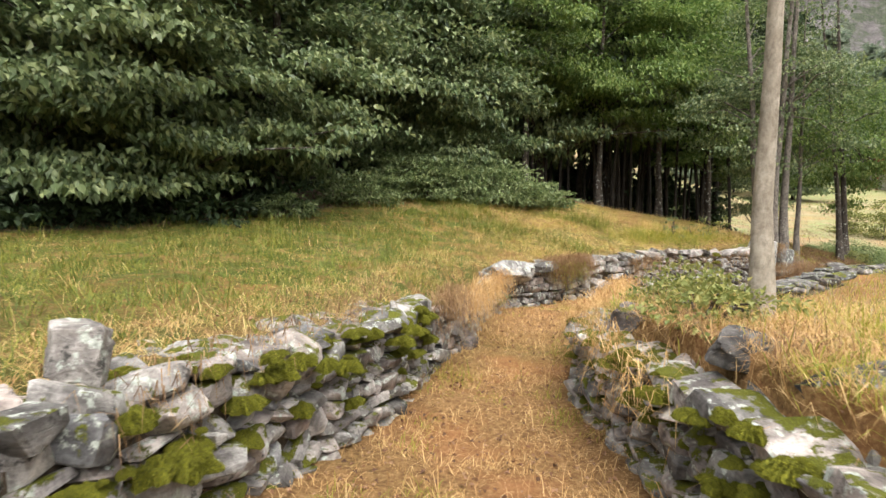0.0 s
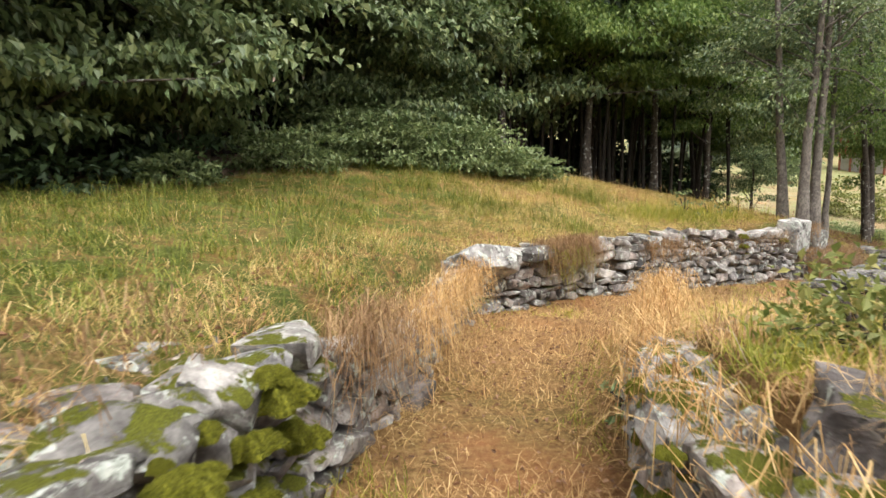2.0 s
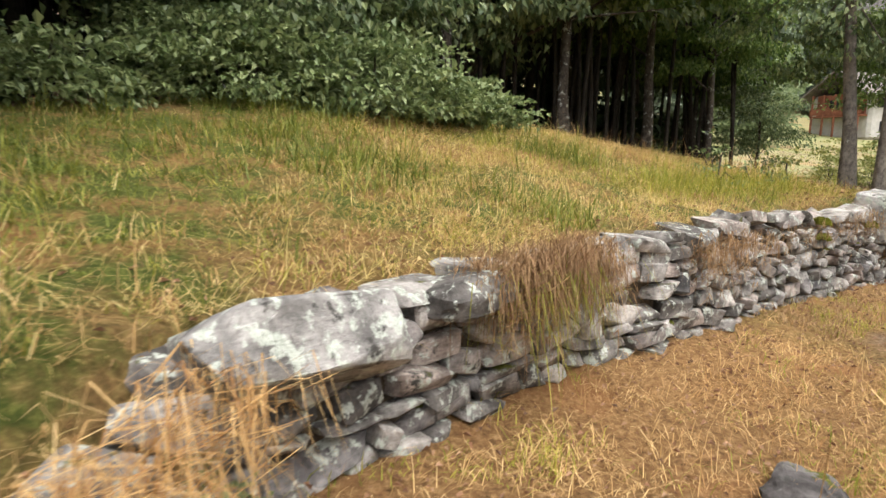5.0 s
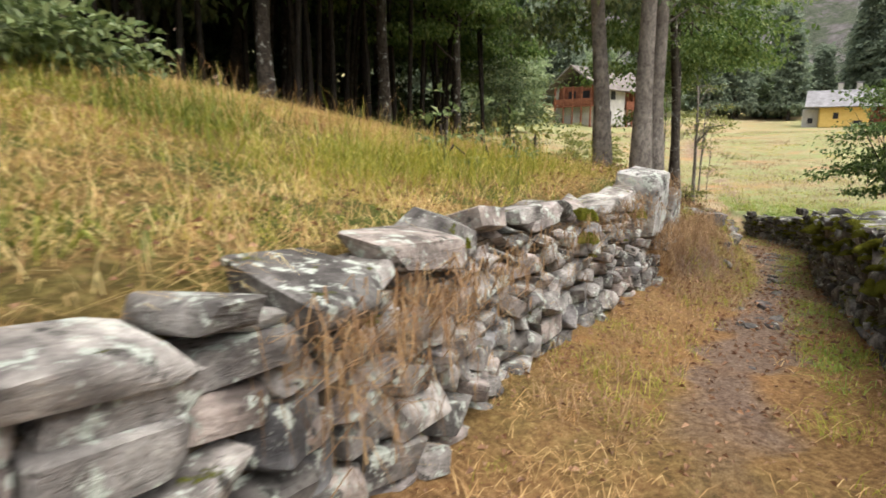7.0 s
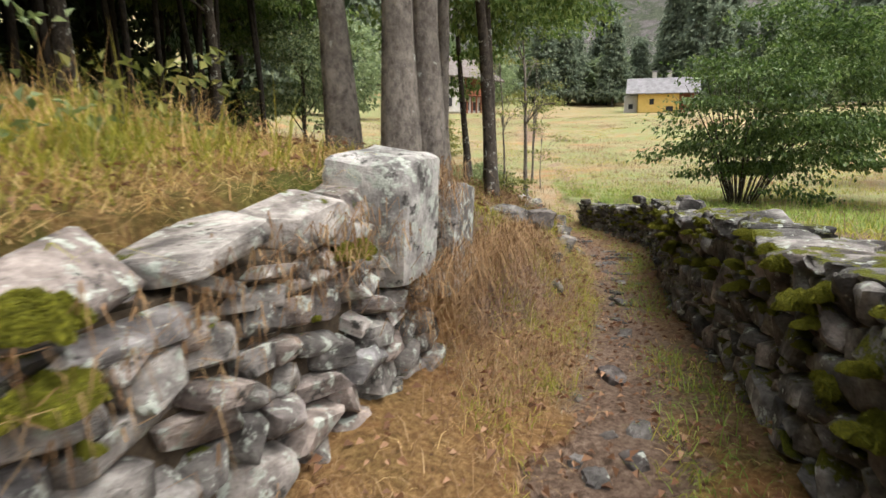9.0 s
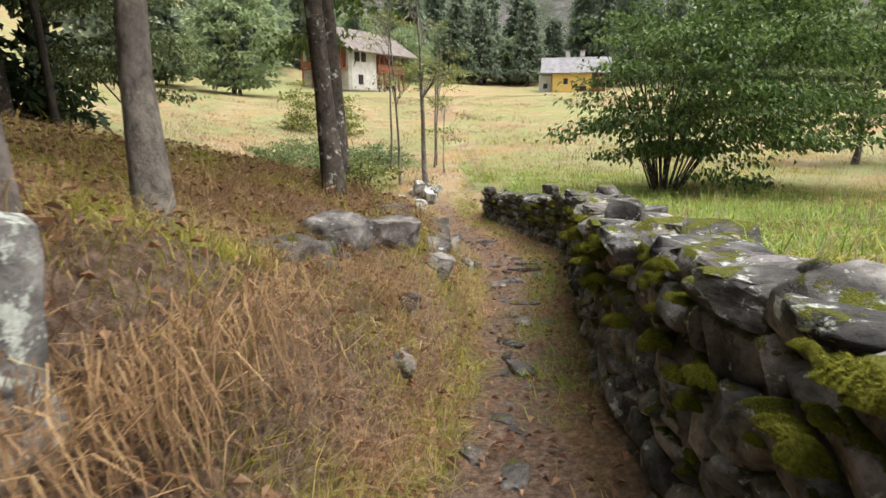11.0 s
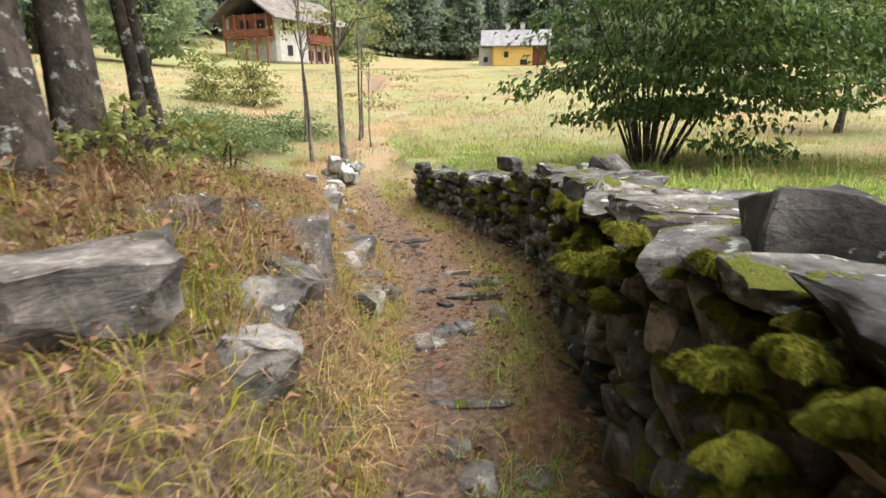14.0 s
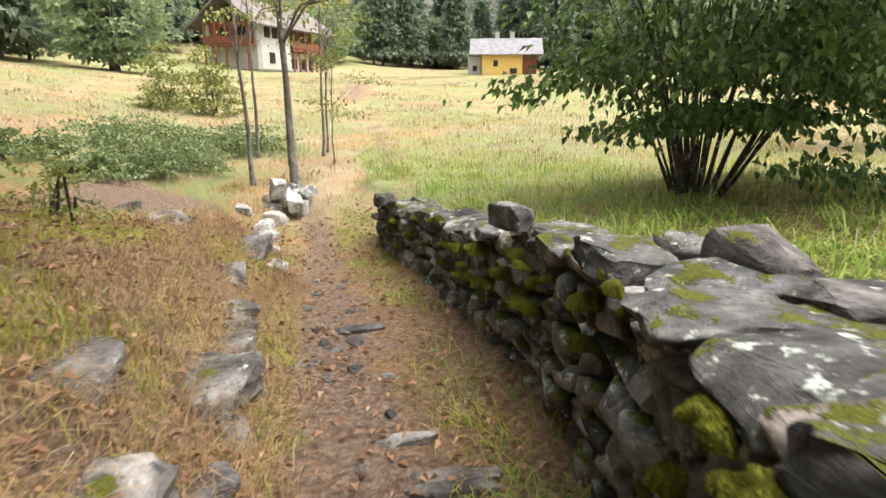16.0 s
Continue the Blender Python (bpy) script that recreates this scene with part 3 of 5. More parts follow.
def boulder(name, label, at, size, turn=(0, 0, 0), k=0, group=""):
    """A big stone; at is the middle of its foot."""
    ob = new(name, (PALE_STONES if "pale" in label or "lichen" in label else WALL_BOULDERS if "wall" in group or "slab" in name and "bank" in group else SUNKEN_STONES if "bank" in group or "path" in name else BIG_STONES)[k % 7])
    x, y, z = at
    z = ground_at(x, y) - (0.7 if "bank" in group else 0.56) * size[2] if z is None else z
    ob.matrix_basis = Matrix.LocRotScale((x, y, z + size[2] * 0.5), Euler([radians(a) for a in turn]), [v / 2 for v in size])
    return tagged(ob, label, "stone", group)


STANDING = stone_mesh(411, 8, 0.34, 3, 0.05, 0.8)
STANDING.name = "standing_stone"
STANDING.materials.append(PALE_STONE)
for label, at, size, turn in (("tall pale upright stone with lichen at the wall's end", (7.85, 14.08, -0.2), (0.6, 0.46, 0.66), (2, -2, 31)), ("shorter pale upright stone beside the standing stone", (8.57, 14.5, -0.4), (0.46, 0.4, 0.64), (0, 6, 28))):
    ob = new("standing_stone", STANDING)
    ob.matrix_basis = Matrix.LocRotScale((at[0], at[1], at[2] + size[2] / 2), Euler([radians(a) for a in turn]), [v / 1.9 for v in size])
    tagged(ob, label, "stone")
boulder("stone_slab", "flat grey slab leaning out below the standing stones", (8.62, 14.44, -0.42), (0.62, 0.3, 0.16), (2, -8, 28), 2)
boulder("stone_slab", "huge tilted lichen-covered slab in the retaining wall", (1.1, 9.17, 0.06), (1.05, 0.5, 0.36), (-24, 4, 42), 3)
boulder("stone_slab", "weathered grey slab capping the retaining wall", (1.72, 9.72, 0.18), (0.56, 0.42, 0.2), (-8, -4, 44), 4)
boulder("boulder", "round grey boulder lying on the mossy wall", (-1.32, 1.75, 0.72), (0.24, 0.2, 0.22), (0, 10, 20), 5)
boulder("stone_slab", "broad grey slab on the mossy wall", (-1.5, 1.4, 0.62), (0.45, 0.4, 0.16), (4, 5, 8), 6)
boulder("boulder", "long dark boulder lying across the wall's top", (12.42, 14.68, -0.47), (0.44, 0.3, 0.26), (3, 8, 20), 2, "boulders on the wall")
boulder("boulder", "grey boulder resting on the wall's top", (15.12, 16.05, -0.67), (0.32, 0.24, 0.17), (0, -8, 50), 0, "boulders on the wall")
boulder("boulder", "low mossy boulder resting on the wall's top", (14.8, 15.78, -0.64), (0.4, 0.28, 0.13), (3, 4, 35), 5, "boulders on the wall")
boulder("boulder", "dark block resting on the wall's top", (15.92, 17.34, -0.8), (0.32, 0.2, 0.16), (0, 4, 60), 4, "boulders on the wall")
boulder("boulder", "small grey block resting on the wall's far end", (17.9, 19.9, -1.22), (0.35, 0.2, 0.13), (0, 4, 60), 3, "boulders on the wall")
boulder("stone_slab", "long grey slab jutting from the bank", (11.55, 16.15, -0.63), (0.56, 0.34, 0.26), (4, 3, -10), 1, "loose boulders on the bank")
boulder("stone_slab", "broad grey outcrop under the bank's trees", (11.1, 16.22, -0.62), (0.46, 0.4, 0.32), (4, -6, 12), 4, "loose boulders on the bank")
boulder("stone_slab", "mossy flat slab sunk in the bank", (10.2, 15.5, -0.56), (0.66, 0.44, 0.32), (8, 6, 22), 3, "loose boulders on the bank")
for at, size, turn, k in (((10.86, 15.96, None), (0.22, 0.16, 0.3), (12, 14, 40), 5), ((11.02, 15.47, None), (0.17, 0.14, 0.26), (8, 9, 70), 2), ((10.5, 15.95, None), (0.2, 0.18, 0.22), (5, 9, 70), 4), ((10.62, 15.12, None), (0.2, 0.16, 0.2), (5, 9, 30), 0),
                          ((12.0, 16.1, None), (0.34, 0.26, 0.34), (8, 8, 50), 2), ((12.2, 16.3, None), (0.3, 0.22, 0.44), (20, 8, 30), 6), ((12.1, 16.75, None), (0.42, 0.3, 0.3), (3, 4, 20), 1), ((12.92, 16.92, None), (0.46, 0.32, 0.46), (4, -8, 40), 3),
                          ((12.6, 16.55, None), (0.24, 0.2, 0.3), (9, 0, 60), 5), ((12.75, 17.2, None), (0.4, 0.3, 0.3), (0, 10, 20), 0), ((13.2, 17.2, None), (0.3, 0.22, 0.34), (5, 8, 15), 4), ((13.58, 17.12, None), (0.34, 0.24, 0.44), (16, 8, 52), 6),
                          ((13.3, 16.92, None), (0.24, 0.18, 0.3), (6, 14, 20), 2), ((13.85, 17.45, None), (0.26, 0.2, 0.3), (8, 4, 60), 1), ((13.95, 18.05, None), (0.4, 0.3, 0.26), (3, 8, 12), 3), ((14.52, 18.2, None), (0.62, 0.4, 0.26), (3, 3, 10), 5),
                          ((14.56, 17.95, None), (0.2, 0.16, 0.5), (5, -8, 30), 0), ((14.85, 18.3, None), (0.26, 0.22, 0.42), (0, 8, 50), 4), ((15.1, 18.75, None), (0.4, 0.28, 0.4), (8, 6, 25), 6), ((15.5, 19.3, None), (0.34, 0.3, 0.36), (6, 6, 65), 2),
                          ((15.3, 18.95, None), (0.22, 0.2, 0.46), (4, 10, 35), 1), ((15.9, 19.9, None), (0.42, 0.3, 0.34), (4, 4, 45), 3),
                          ((13.79, 17.5, None), (0.34, 0.26, 0.44), (10, 8, 40), 1), ((13.95, 17.24, None), (0.22, 0.16, 0.44), (14, 4, 70), 5), ((14.1, 17.6, None), (0.36, 0.2, 0.24), (6, 9, 10), 3), ((12.44, 16.5, None), (0.3, 0.22, 0.34), (16, 10, 25), 2), ((16.5, 22.5, None), (0.5, 0.3, 0.22), (0, 5, 10), 6), ((16.4, 21.6, None), (0.8, 0.45, 0.28), (0, 4, 70), 2), ((16.9, 21.0, None), (0.9, 0.5, 0.3), (2, 4, 40), 1),
                          ((1.75, 6.15, None), (0.4, 0.3, 0.2), (8, 6, 20), 2), ((2.15, 7.55, None), (0.44, 0.28, 0.3), (3, 4, 60), 3), ((2.5, 6.6, None), (0.3, 0.2, 0.14), (3, 4, 20), 6), ((3.05, 9.0, None), (0.5, 0.34, 0.4), (3, 12, 40), 0), ((2.75, 8.3, None), (0.34, 0.3, 0.2), (3, 8, 40), 2), ((3.3, 8.4, None), (0.3, 0.24, 0.3), (0, 8, 10), 5), ((0.22, 6.35, None), (0.42, 0.3, 0.5), (4, 12, 70), 1), ((0.3, 7.7, None), (0.36, 0.26, 0.26), (3, 8, 10), 0), ((-0.1, 5.95, None), (0.3, 0.24, 0.3), (6, 5, 30), 3),
                          ((1.45, 4.1, None), (0.36, 0.3, 0.26), (8, 6, 50), 4), ((1.55, 2.6, None), (0.34, 0.28, 0.24), (12, 6, 50), 1), ((1.75, 2.0, None), (0.5, 0.3, 0.16), (5, 3, 10), 5)):
    lie = (turn[0] * 2 - 9, turn[1] * 2 - 12, turn[2])
    boulder("boulder", "half-sunken grey boulder in the dry grass", at, (size[0] * 1.12, size[1] * 1.15, size[2] * 0.85), lie, k, "loose boulders on the bank")
r = random.Random(4)
for x, y, l, w, h, yaw in ((17.6, 21.5, 0.3, 0.24, 0.26, 20), (17.3, 21.1, 0.24, 0.2, 0.24, 70), (17.9, 21.9, 0.36, 0.26, 0.3, 40), (18.3, 22.2, 0.3, 0.28, 0.34, 15), (18.1, 22.6, 0.4, 0.26, 0.26, 55), (16.9, 20.5, 0.26, 0.2, 0.2, 30)):
    boulder("boulder", "pale stone tumbled from the heap", (x, y, None), (l, w, h), (r.uniform(-9, 9), r.uniform(-9, 9), yaw), int(x * 10), "heap of stones beside the path")
for k in range(11):
    a = k * 2.4
    boulder("boulder", "pale stone of a tumbled heap", (19.05 + 0.42 * math.cos(a) * (k % 4) / 3, 22.75 + 0.4 * math.sin(a) * (k % 4) / 3, -1.85 + 0.13 * (k // 4)),
            (r.uniform(0.25, 0.5), r.uniform(0.2, 0.4), r.uniform(0.18, 0.34)), (r.uniform(-20, 20), r.uniform(-20, 20), r.uniform(0, 180)), k, "heap of stones beside the path")
for x, y, l, w, yaw in ((13.59, 16.45, 0.22, 0.16, 20), (12.81, 15.88, 0.5, 0.08, -52), (12.46, 15.51, 0.2, 0.15, 30), (14.83, 16.98, 0.36, 0.09, -50), (13.39, 16.46, 0.24, 0.14, 60), (13.7, 16.36, 0.28, 0.13, 50), (14.09, 16.37, 0.34, 0.14, 45),
                        (14.44, 16.79, 0.46, 0.08, -48), (14.74, 16.94, 0.4, 0.1, -46), (14.97, 17.31, 0.34, 0.12, -40), (16.04, 18.6, 0.36, 0.12, -44), (11.6, 14.95, 0.28, 0.16, 60), (10.4, 14.2, 0.24, 0.14, 25), (9.3, 13.6, 0.22, 0.16, 65), (8.6, 13.0, 0.2, 0.14, 30)):
    boulder("path_stone", "flat worn stone trodden into the earth path", (x, y, ground_at(x, y) - 0.06), (l, w, 0.1), (0, 0, yaw), int(l * 100), "stepping stones in the path")


r = random.Random(58)
for k in range(60):
    f = r.uniform(8.2, 13.6)
    i = int(f)
    (ax, ay, _), (bx, by, _) = LANE[i], LANE[i + 1]
    n = math.hypot(bx - ax, by - ay)
    d = r.gauss(0, 0.13)
    x, y = ax + (bx - ax) * (f - i) - (by - ay) / n * d, ay + (by - ay) * (f - i) + (bx - ax) / n * d
    size = r.uniform(0.05, 0.13)
    boulder("path_stone", "small worn stone trodden into the earth path", (x, y, ground_at(x, y) - 0.038), (size * 1.3, size, 0.06), (r.uniform(-8, 8), r.uniform(-8, 8), r.uniform(0, 180)), k, "stepping stones in the path")


# ---- moss ----
def moss_mesh(seed):
    """A ragged, lumpy mat that droops at its rim, with a short fuzz of shoots."""
    r = random.Random(seed + 500)
    bm = bmesh.new()
    rings, spokes = 14, 34
    rows = []
    for i in range(rings + 1):
        d, row = i / rings, []
        for j in range(spokes):
            a = 2 * math.pi * j / spokes
            way = Vector((math.cos(a), math.sin(a), 0))
            reach = 1 + 0.75 * noise.noise(way * 1.6 + Vector((0, 0, seed * 3.7))) + 0.3 * noise.noise(way * 5 + Vector((0, 0, seed * 1.3)))
            at = way * d * reach
            lumps = 0.5 * noise.noise(at * 2.6 + Vector((seed * 9.1, 0, 0))) + 0.4 * abs(noise.noise(at * 5.5 + Vector((0, seed * 5.3, 0))))
            at.z = 0.42 * math.sqrt(max(0.0, 1 - d ** 3)) + lumps * (1 - 0.6 * d ** 4) - 0.9 * d ** 3
            row.append(bm.verts.new(at))
        rows.append(row)
    for i in range(rings):
        for j in range(spokes):
            bm.faces.new((rows[i][j], rows[i + 1][j], rows[i + 1][(j + 1) % spokes], rows[i][(j + 1) % spokes]))
    bmesh.ops.remove_doubles(bm, verts=rows[0], dist=1e-4)
    bm.normal_update()
    for f in list(bm.faces):
        f.smooth = True
        for _ in range(1 + int(f.calc_area() * 700)):
            k = [r.random() for _ in f.verts]
            c = sum((v.co * w for v, w in zip(f.verts, k)), Vector()) / sum(k)
            side = Vector((r.uniform(-1, 1), r.uniform(-1, 1), r.uniform(-1, 1))).normalized() * 0.016
            tip = c + (f.normal + Vector((r.uniform(-0.8, 0.8), r.uniform(-0.8, 0.8), r.uniform(-0.3, 0.5)))).normalized() * r.uniform(0.05, 0.2)
            bm.faces.new([bm.verts.new(p) for p in (c - side, c + side, tip)])
    me = bpy.data.meshes.new("moss_cushion")
    bm.to_mesh(me)
    bm.free()
    me.materials.append(MOSS)
    return me


MOSSES = [moss_mesh(k) for k in range(6)]


def moss(at, size, yaw, k, lean=0.0):
    ob = new("moss_cushion", MOSSES[k % 6])
    ob.matrix_basis = Matrix.LocRotScale(at, Euler((lean, 0, yaw)), size)
    tagged(ob, "soft bright green moss cushion growing on the stones", "moss", "moss cushions on the walls")


r = random.Random(9)


def moss_along(line, tops, count, lo, hi, inset, side, low=0.3):
    line, tops = np.array(line), np.array(tops)
    run = np.r_[0, np.cumsum(np.hypot(*np.diff(line, axis=0).T))]
    for k in range(count):
        s = r.uniform(lo, hi) * run[-1]
        x, y, z = (float(np.interp(s, run, v)) for v in (line[:, 0], line[:, 1], tops))
        x2, y2 = (float(np.interp(s + 0.05, run, v)) for v in (line[:, 0], line[:, 1]))
        yaw = math.atan2(y2 - y, x2 - x)
        d = r.choice((-0.01, 0.03, r.uniform(0.05, inset)))
        x, y = x - side * math.sin(yaw) * d, y + side * math.cos(yaw) * d
        deep = r.uniform(0, low) if d < 0.04 else 0.05
        w = r.choice((0.025, 0.035, 0.045, 0.055, 0.07, 0.08 if side > 0 else 0.05)) * r.uniform(0.8, 1.2)
        moss((x, y, z - 0.05 - deep), (w * r.uniform(1, 1.6), w, w * r.uniform(0.4, 0.65)), yaw + r.uniform(-0.4, 0.4), k, r.uniform(-0.3, 0.3))


moss_along(LEFT[2:7], [0.82, 0.78, 0.68, 0.56, 0.52], 62, 0.05, 0.95, 0.55, 1, 0.45)
moss_along(RIGHT[2:6], [0.55, 0.55, 0.42, 0.36], 55, 0.1, 1.0, 0.45, -1, 0.3)
moss_along(RIGHT[10:18], [0.1, 0.0, -0.31, -0.48, -0.56, -0.72, -0.95, -1.25], 170, 0.0, 0.95, 0.3, -1, 0.4)
for k, (x, y, z, w) in enumerate(((12.73, 15.06, -0.47, 0.09), (12.0, 14.72, -0.46, 0.08), (11.8, 14.66, -0.5, 0.06), (12.14, 14.72, -0.4, 0.07), (12.5, 14.7, -0.42, 0.09), (11.4, 13.96, -0.27, 0.08), (11.19, 14.12, -0.6, 0.07),
                                  (14.8, 16.1, -0.62, 0.13), (13.58, 15.44, -0.51, 0.1), (13.34, 15.48, -0.6, 0.13), (13.05, 15.42, -0.64, 0.09), (12.8, 15.22, -0.54, 0.1), (-0.55, 3.14, 0.42, 0.1), (-0.64, 2.84, 0.5, 0.09), (-0.84, 2.6, 0.55, 0.12),
                                  (-0.28, 3.84, 0.4, 0.1), (-0.22, 3.96, 0.46, 0.08), (1.28, 3.0, 0.44, 0.1), (1.2, 3.3, 0.42, 0.12), (10.2, 15.5, -0.25, 0.12), (10.38, 15.52, -0.29, 0.09), (10.04, 15.45, -0.27, 0.11))):
    moss((x, y, z - 0.02), (w * 1.05, w * 0.8, w * 0.42), 0.62 + k, k)
moss_along(LEFT[13:19], [0.4, 0.39, 0.42, 0.39, 0.29, 0.36], 9, 0.0, 0.95, 0.2, 1, 0.5)


# ---- leaves, grass and litter ----
def unit(v):
    return v / np.maximum(np.linalg.norm(v, axis=1, keepdims=True), 1e-9)


def leaves_mesh(name, at, ahead, up, size, width=0.62, fold=0.16):
    """Folded leaves of two halves at the given places."""
    ahead = unit(ahead)
    across = unit(np.cross(ahead, up))
    up = np.cross(across, ahead)
    s = size[:, None]
    base, tip = at, at + ahead * s - up * s * 0.12
    mid = at + ahead * s * 0.45
    a = mid + across * s * width * 0.5 + up * s * fold
    b = mid - across * s * width * 0.5 + up * s * fold
    verts = np.stack([base, a, tip, b], 1).reshape(-1, 3)
    i = np.arange(len(at))[:, None] * 4
    return mesh_of(name, verts, np.concatenate([i + [0, 1, 2], i + [0, 2, 3]]))


def blades_mesh(name, at, lean, length, width):
    """Grass blades that bend over, the more the stronger they lean: a long quad and a tip."""
    n = len(at)
    side = unit(np.c_[-lean[:, 1], lean[:, 0], np.zeros(n)] + 1e-4) * (width / 2)[:, None]
    l = length[:, None]
    bent = np.hypot(*lean.T)
    mid = at + unit(np.c_[lean * 0.6, np.ones(n)]) * l * 0.55
    tip = mid + unit(np.c_[lean * 1.4, 1 - 0.85 * bent]) * l * 0.5
    tip[:, 2] = np.maximum(tip[:, 2], at[:, 2] + 0.025)
    verts = np.stack([at - side, at + side, mid + side * 0.8, mid - side * 0.8, tip], 1).reshape(-1, 3)
    i = np.arange(n)[:, None] * 5
    return mesh_of(name, verts, np.concatenate([i + [0, 1, 2], i + [0, 2, 3], i + [3, 2, 4]]))


def scatter(count, lo, hi):
    return rng.uniform(lo, hi, (count, 2))


def zone(p):
    z, lane, dp = land(p[:, 0], p[:, 1])
    dl, sl, al = along(LEFT, p[:, 0], p[:, 1])
    dr, sr, ar = along(RIGHT, p[:, 0], p[:, 1])
    low_wall, no_wall = (al > 6.3) & (al < 9.6), (ar > 6.2) & (ar < 8.6)
    clear = ~((dl < 0.28) & (al < 18.2) & (sl > -0.5) & ~low_wall) & ~((dr < 0.68) & (sr < 0) & (ar > 9)) & ~((dr < 0.35) & (sr < 0) & ~no_wall)
    return z, lane, dp, sl, sr, clear, dl, dr


def patchy(p, scale, seed):
    return np.array([noise.fractal((a * scale, b * scale, seed), 0.9, 2.0, 3) for a, b in p])


def grass(name, label, mat, p, length, width, spread, tufts=7, tuft=0.05):
    """Tufts of blades rooted in the ground at the points p."""
    n = len(p)
    q = np.repeat(p, tufts, 0) + rng.normal(0, tuft, (n * tufts, 2))
    l = np.repeat(length, tufts) * rng.uniform(0.5, 1.15, n * tufts)
    lean = rng.normal(0, spread, (n * tufts, 2)) + np.repeat(rng.normal(0, spread * 0.8, (n, 2)), tufts, 0)
    z = land(q[:, 0], q[:, 1])[0]
    ob = link(name, blades_mesh(name, np.c_[q, z - 0.02], lean, l, np.full(n * tufts, width) * rng.uniform(0.6, 1.3, n * tufts)), mat)
    return tagged(ob, label, "grass", "", "stuff")


# the hill above the walls, near and far
p = scatter(30000, (-8, 1), (13, 20))
z, lane, dp, sl, sr, clear, dl, dr = zone(p)
on_hill = (sl > 0) & clear & (p[:, 1] < np.interp(p[:, 0], [-12, -6, -2, 2, 6, 10, 13, 14], [5, 8, 13.6, 17.5, 19.2, 21, 23, 60])) & ~((p[:, 0] > 9) & (rng.random(len(p)) < 0.7))
g = patchy(p, 0.45, 3)
pick = on_hill & (g > np.where(p[:, 0] < 0.5, -0.45, -0.25)) & (dl > 0.5)
near = p[:, 0] + rng.normal(0, 0.8, len(p)) < 0.8
grass("meadow_grass", "green meadow grass, partly mown, on the slope", BLADE, p[pick & ~near], rng.uniform(0.08, 0.26, (pick & ~near).sum()), 0.005, 1.8, 9, 0.07)
grass("meadow_grass", "lush green meadow grass, also darkened for shade, under the wood's edge", LUSH, p[pick & near], rng.uniform(0.1, 0.28, (pick & near).sum()), 0.0062, 1.5, 10, 0.08)
pick = on_hill & (rng.random(len(p)) < np.where(dl < 1.3, 0.7, np.where(p[:, 0] < 0.5, 0.12, np.where(g < 0.25, 0.75, 0.25))))
grass("straw", "cut straw lying on the mown slope", DRY, p[pick], rng.uniform(0.12, 0.34, pick.sum()), 0.0042, 2.4, 11, 0.09)
pick = on_hill & (rng.random(len(p)) < np.where(p[:, 0] < 0.6, np.where(dl < 1.2, 0.6, 0.06), np.where(p[:, 0] > 4.6, 0.35, np.where(g < 0.3, 0.8, 0.35))))
grass("straw", "bleached straw lying on the mown slope", STRAW, p[pick], rng.uniform(0.14, 0.36, pick.sum()), 0.0042, 2.4, 10, 0.09)
pick = on_hill & (dl < 0.9) & (rng.random(len(p)) < 0.22)
grass("dead_grass", "rusty thatch along the wall's upper edge", RUSTY, p[pick], rng.uniform(0.1, 0.26, pick.sum()), 0.0045, 1.7, 8, 0.08)
# the lane and its banks
p = scatter(34000, (-1.5, 0), (22, 24))
z, lane, dp, sl, sr, clear, dl, dr = zone(p)
g = patchy(p, 0.9, 8)
inside = (lane > 0.05) & clear
pick = inside & (rng.random(len(p)) < np.where(p[:, 0] < 5, 0.95, 0.15)) & ((dp > 0.26) | (p[:, 0] < 5))
grass("straw", "cut straw and dead grass along the lane", DRY, p[pick], rng.uniform(0.07, 0.26, pick.sum()), 0.0042, 1.8, 13, 0.1)
pick = inside & (dp > 0.32) & (g > 0.05)
pick |= inside & (p[:, 0] < 6) & (g > 0.12) & (dp > 0.1) & (rng.random(len(p)) < 0.5)
pick |= inside & (p[:, 0] > 6) & (dr < 0.5) & (sr > 0) & (g > -0.2)
grass("verge_grass", "green grass along the foot of the walls", BLADE, p[pick], rng.uniform(0.06, 0.22, pick.sum()), 0.005, 1.0, 10, 0.06)
pick = inside & (dp > 0.38) & (p[:, 0] > 5) & (dl < dr)
grass("dead_grass", "rusty dead grass on the bank", RUSTY, p[pick], rng.uniform(0.1, 0.3, pick.sum()), 0.0055, 1.3, 9, 0.07)
pick = (lane > 0.05) & (sr > 0) & (dr < 0.42) & (p[:, 0] > 7) & (g > -0.35)
grass("verge_grass", "fresh green grass at the mossy wall's foot", FRESH, p[pick], rng.uniform(0.06, 0.2, pick.sum()), 0.006, 1.1, 12, 0.07)
# the overgrown bank under the trees
p = scatter(30000, (8.2, 13.4), (17.5, 22))
z, lane, dp, sl, sr, clear, dl, dr = zone(p)
on_bank = clear & (dp > 0.3) & (dp < 3.4) & ((sl > 0) | (dl < dr)) & (dr > 0.5)
g = patchy(p, 1.1, 12)
pick = on_bank & (g < 0.12)
grass("dead_grass", "matted rusty dead grass on the bank", RUSTY, p[pick], rng.uniform(0.1, 0.3, pick.sum()), 0.005, 1.5, 8, 0.07)
pick = on_bank & (g > 0.06) & (rng.random(len(p)) < 0.6)
grass("bank_grass", "green grass tufts on the bank", BLADE, p[pick], rng.uniform(0.08, 0.26, pick.sum()), 0.0045, 1.1, 11, 0.06)
pick = on_bank & (rng.random(len(p)) < 0.22)
grass("straw", "bleached straw matted on the bank", FIELD_DRY, p[pick], rng.uniform(0.1, 0.28, pick.sum()), 0.004, 1.7, 7, 0.07)
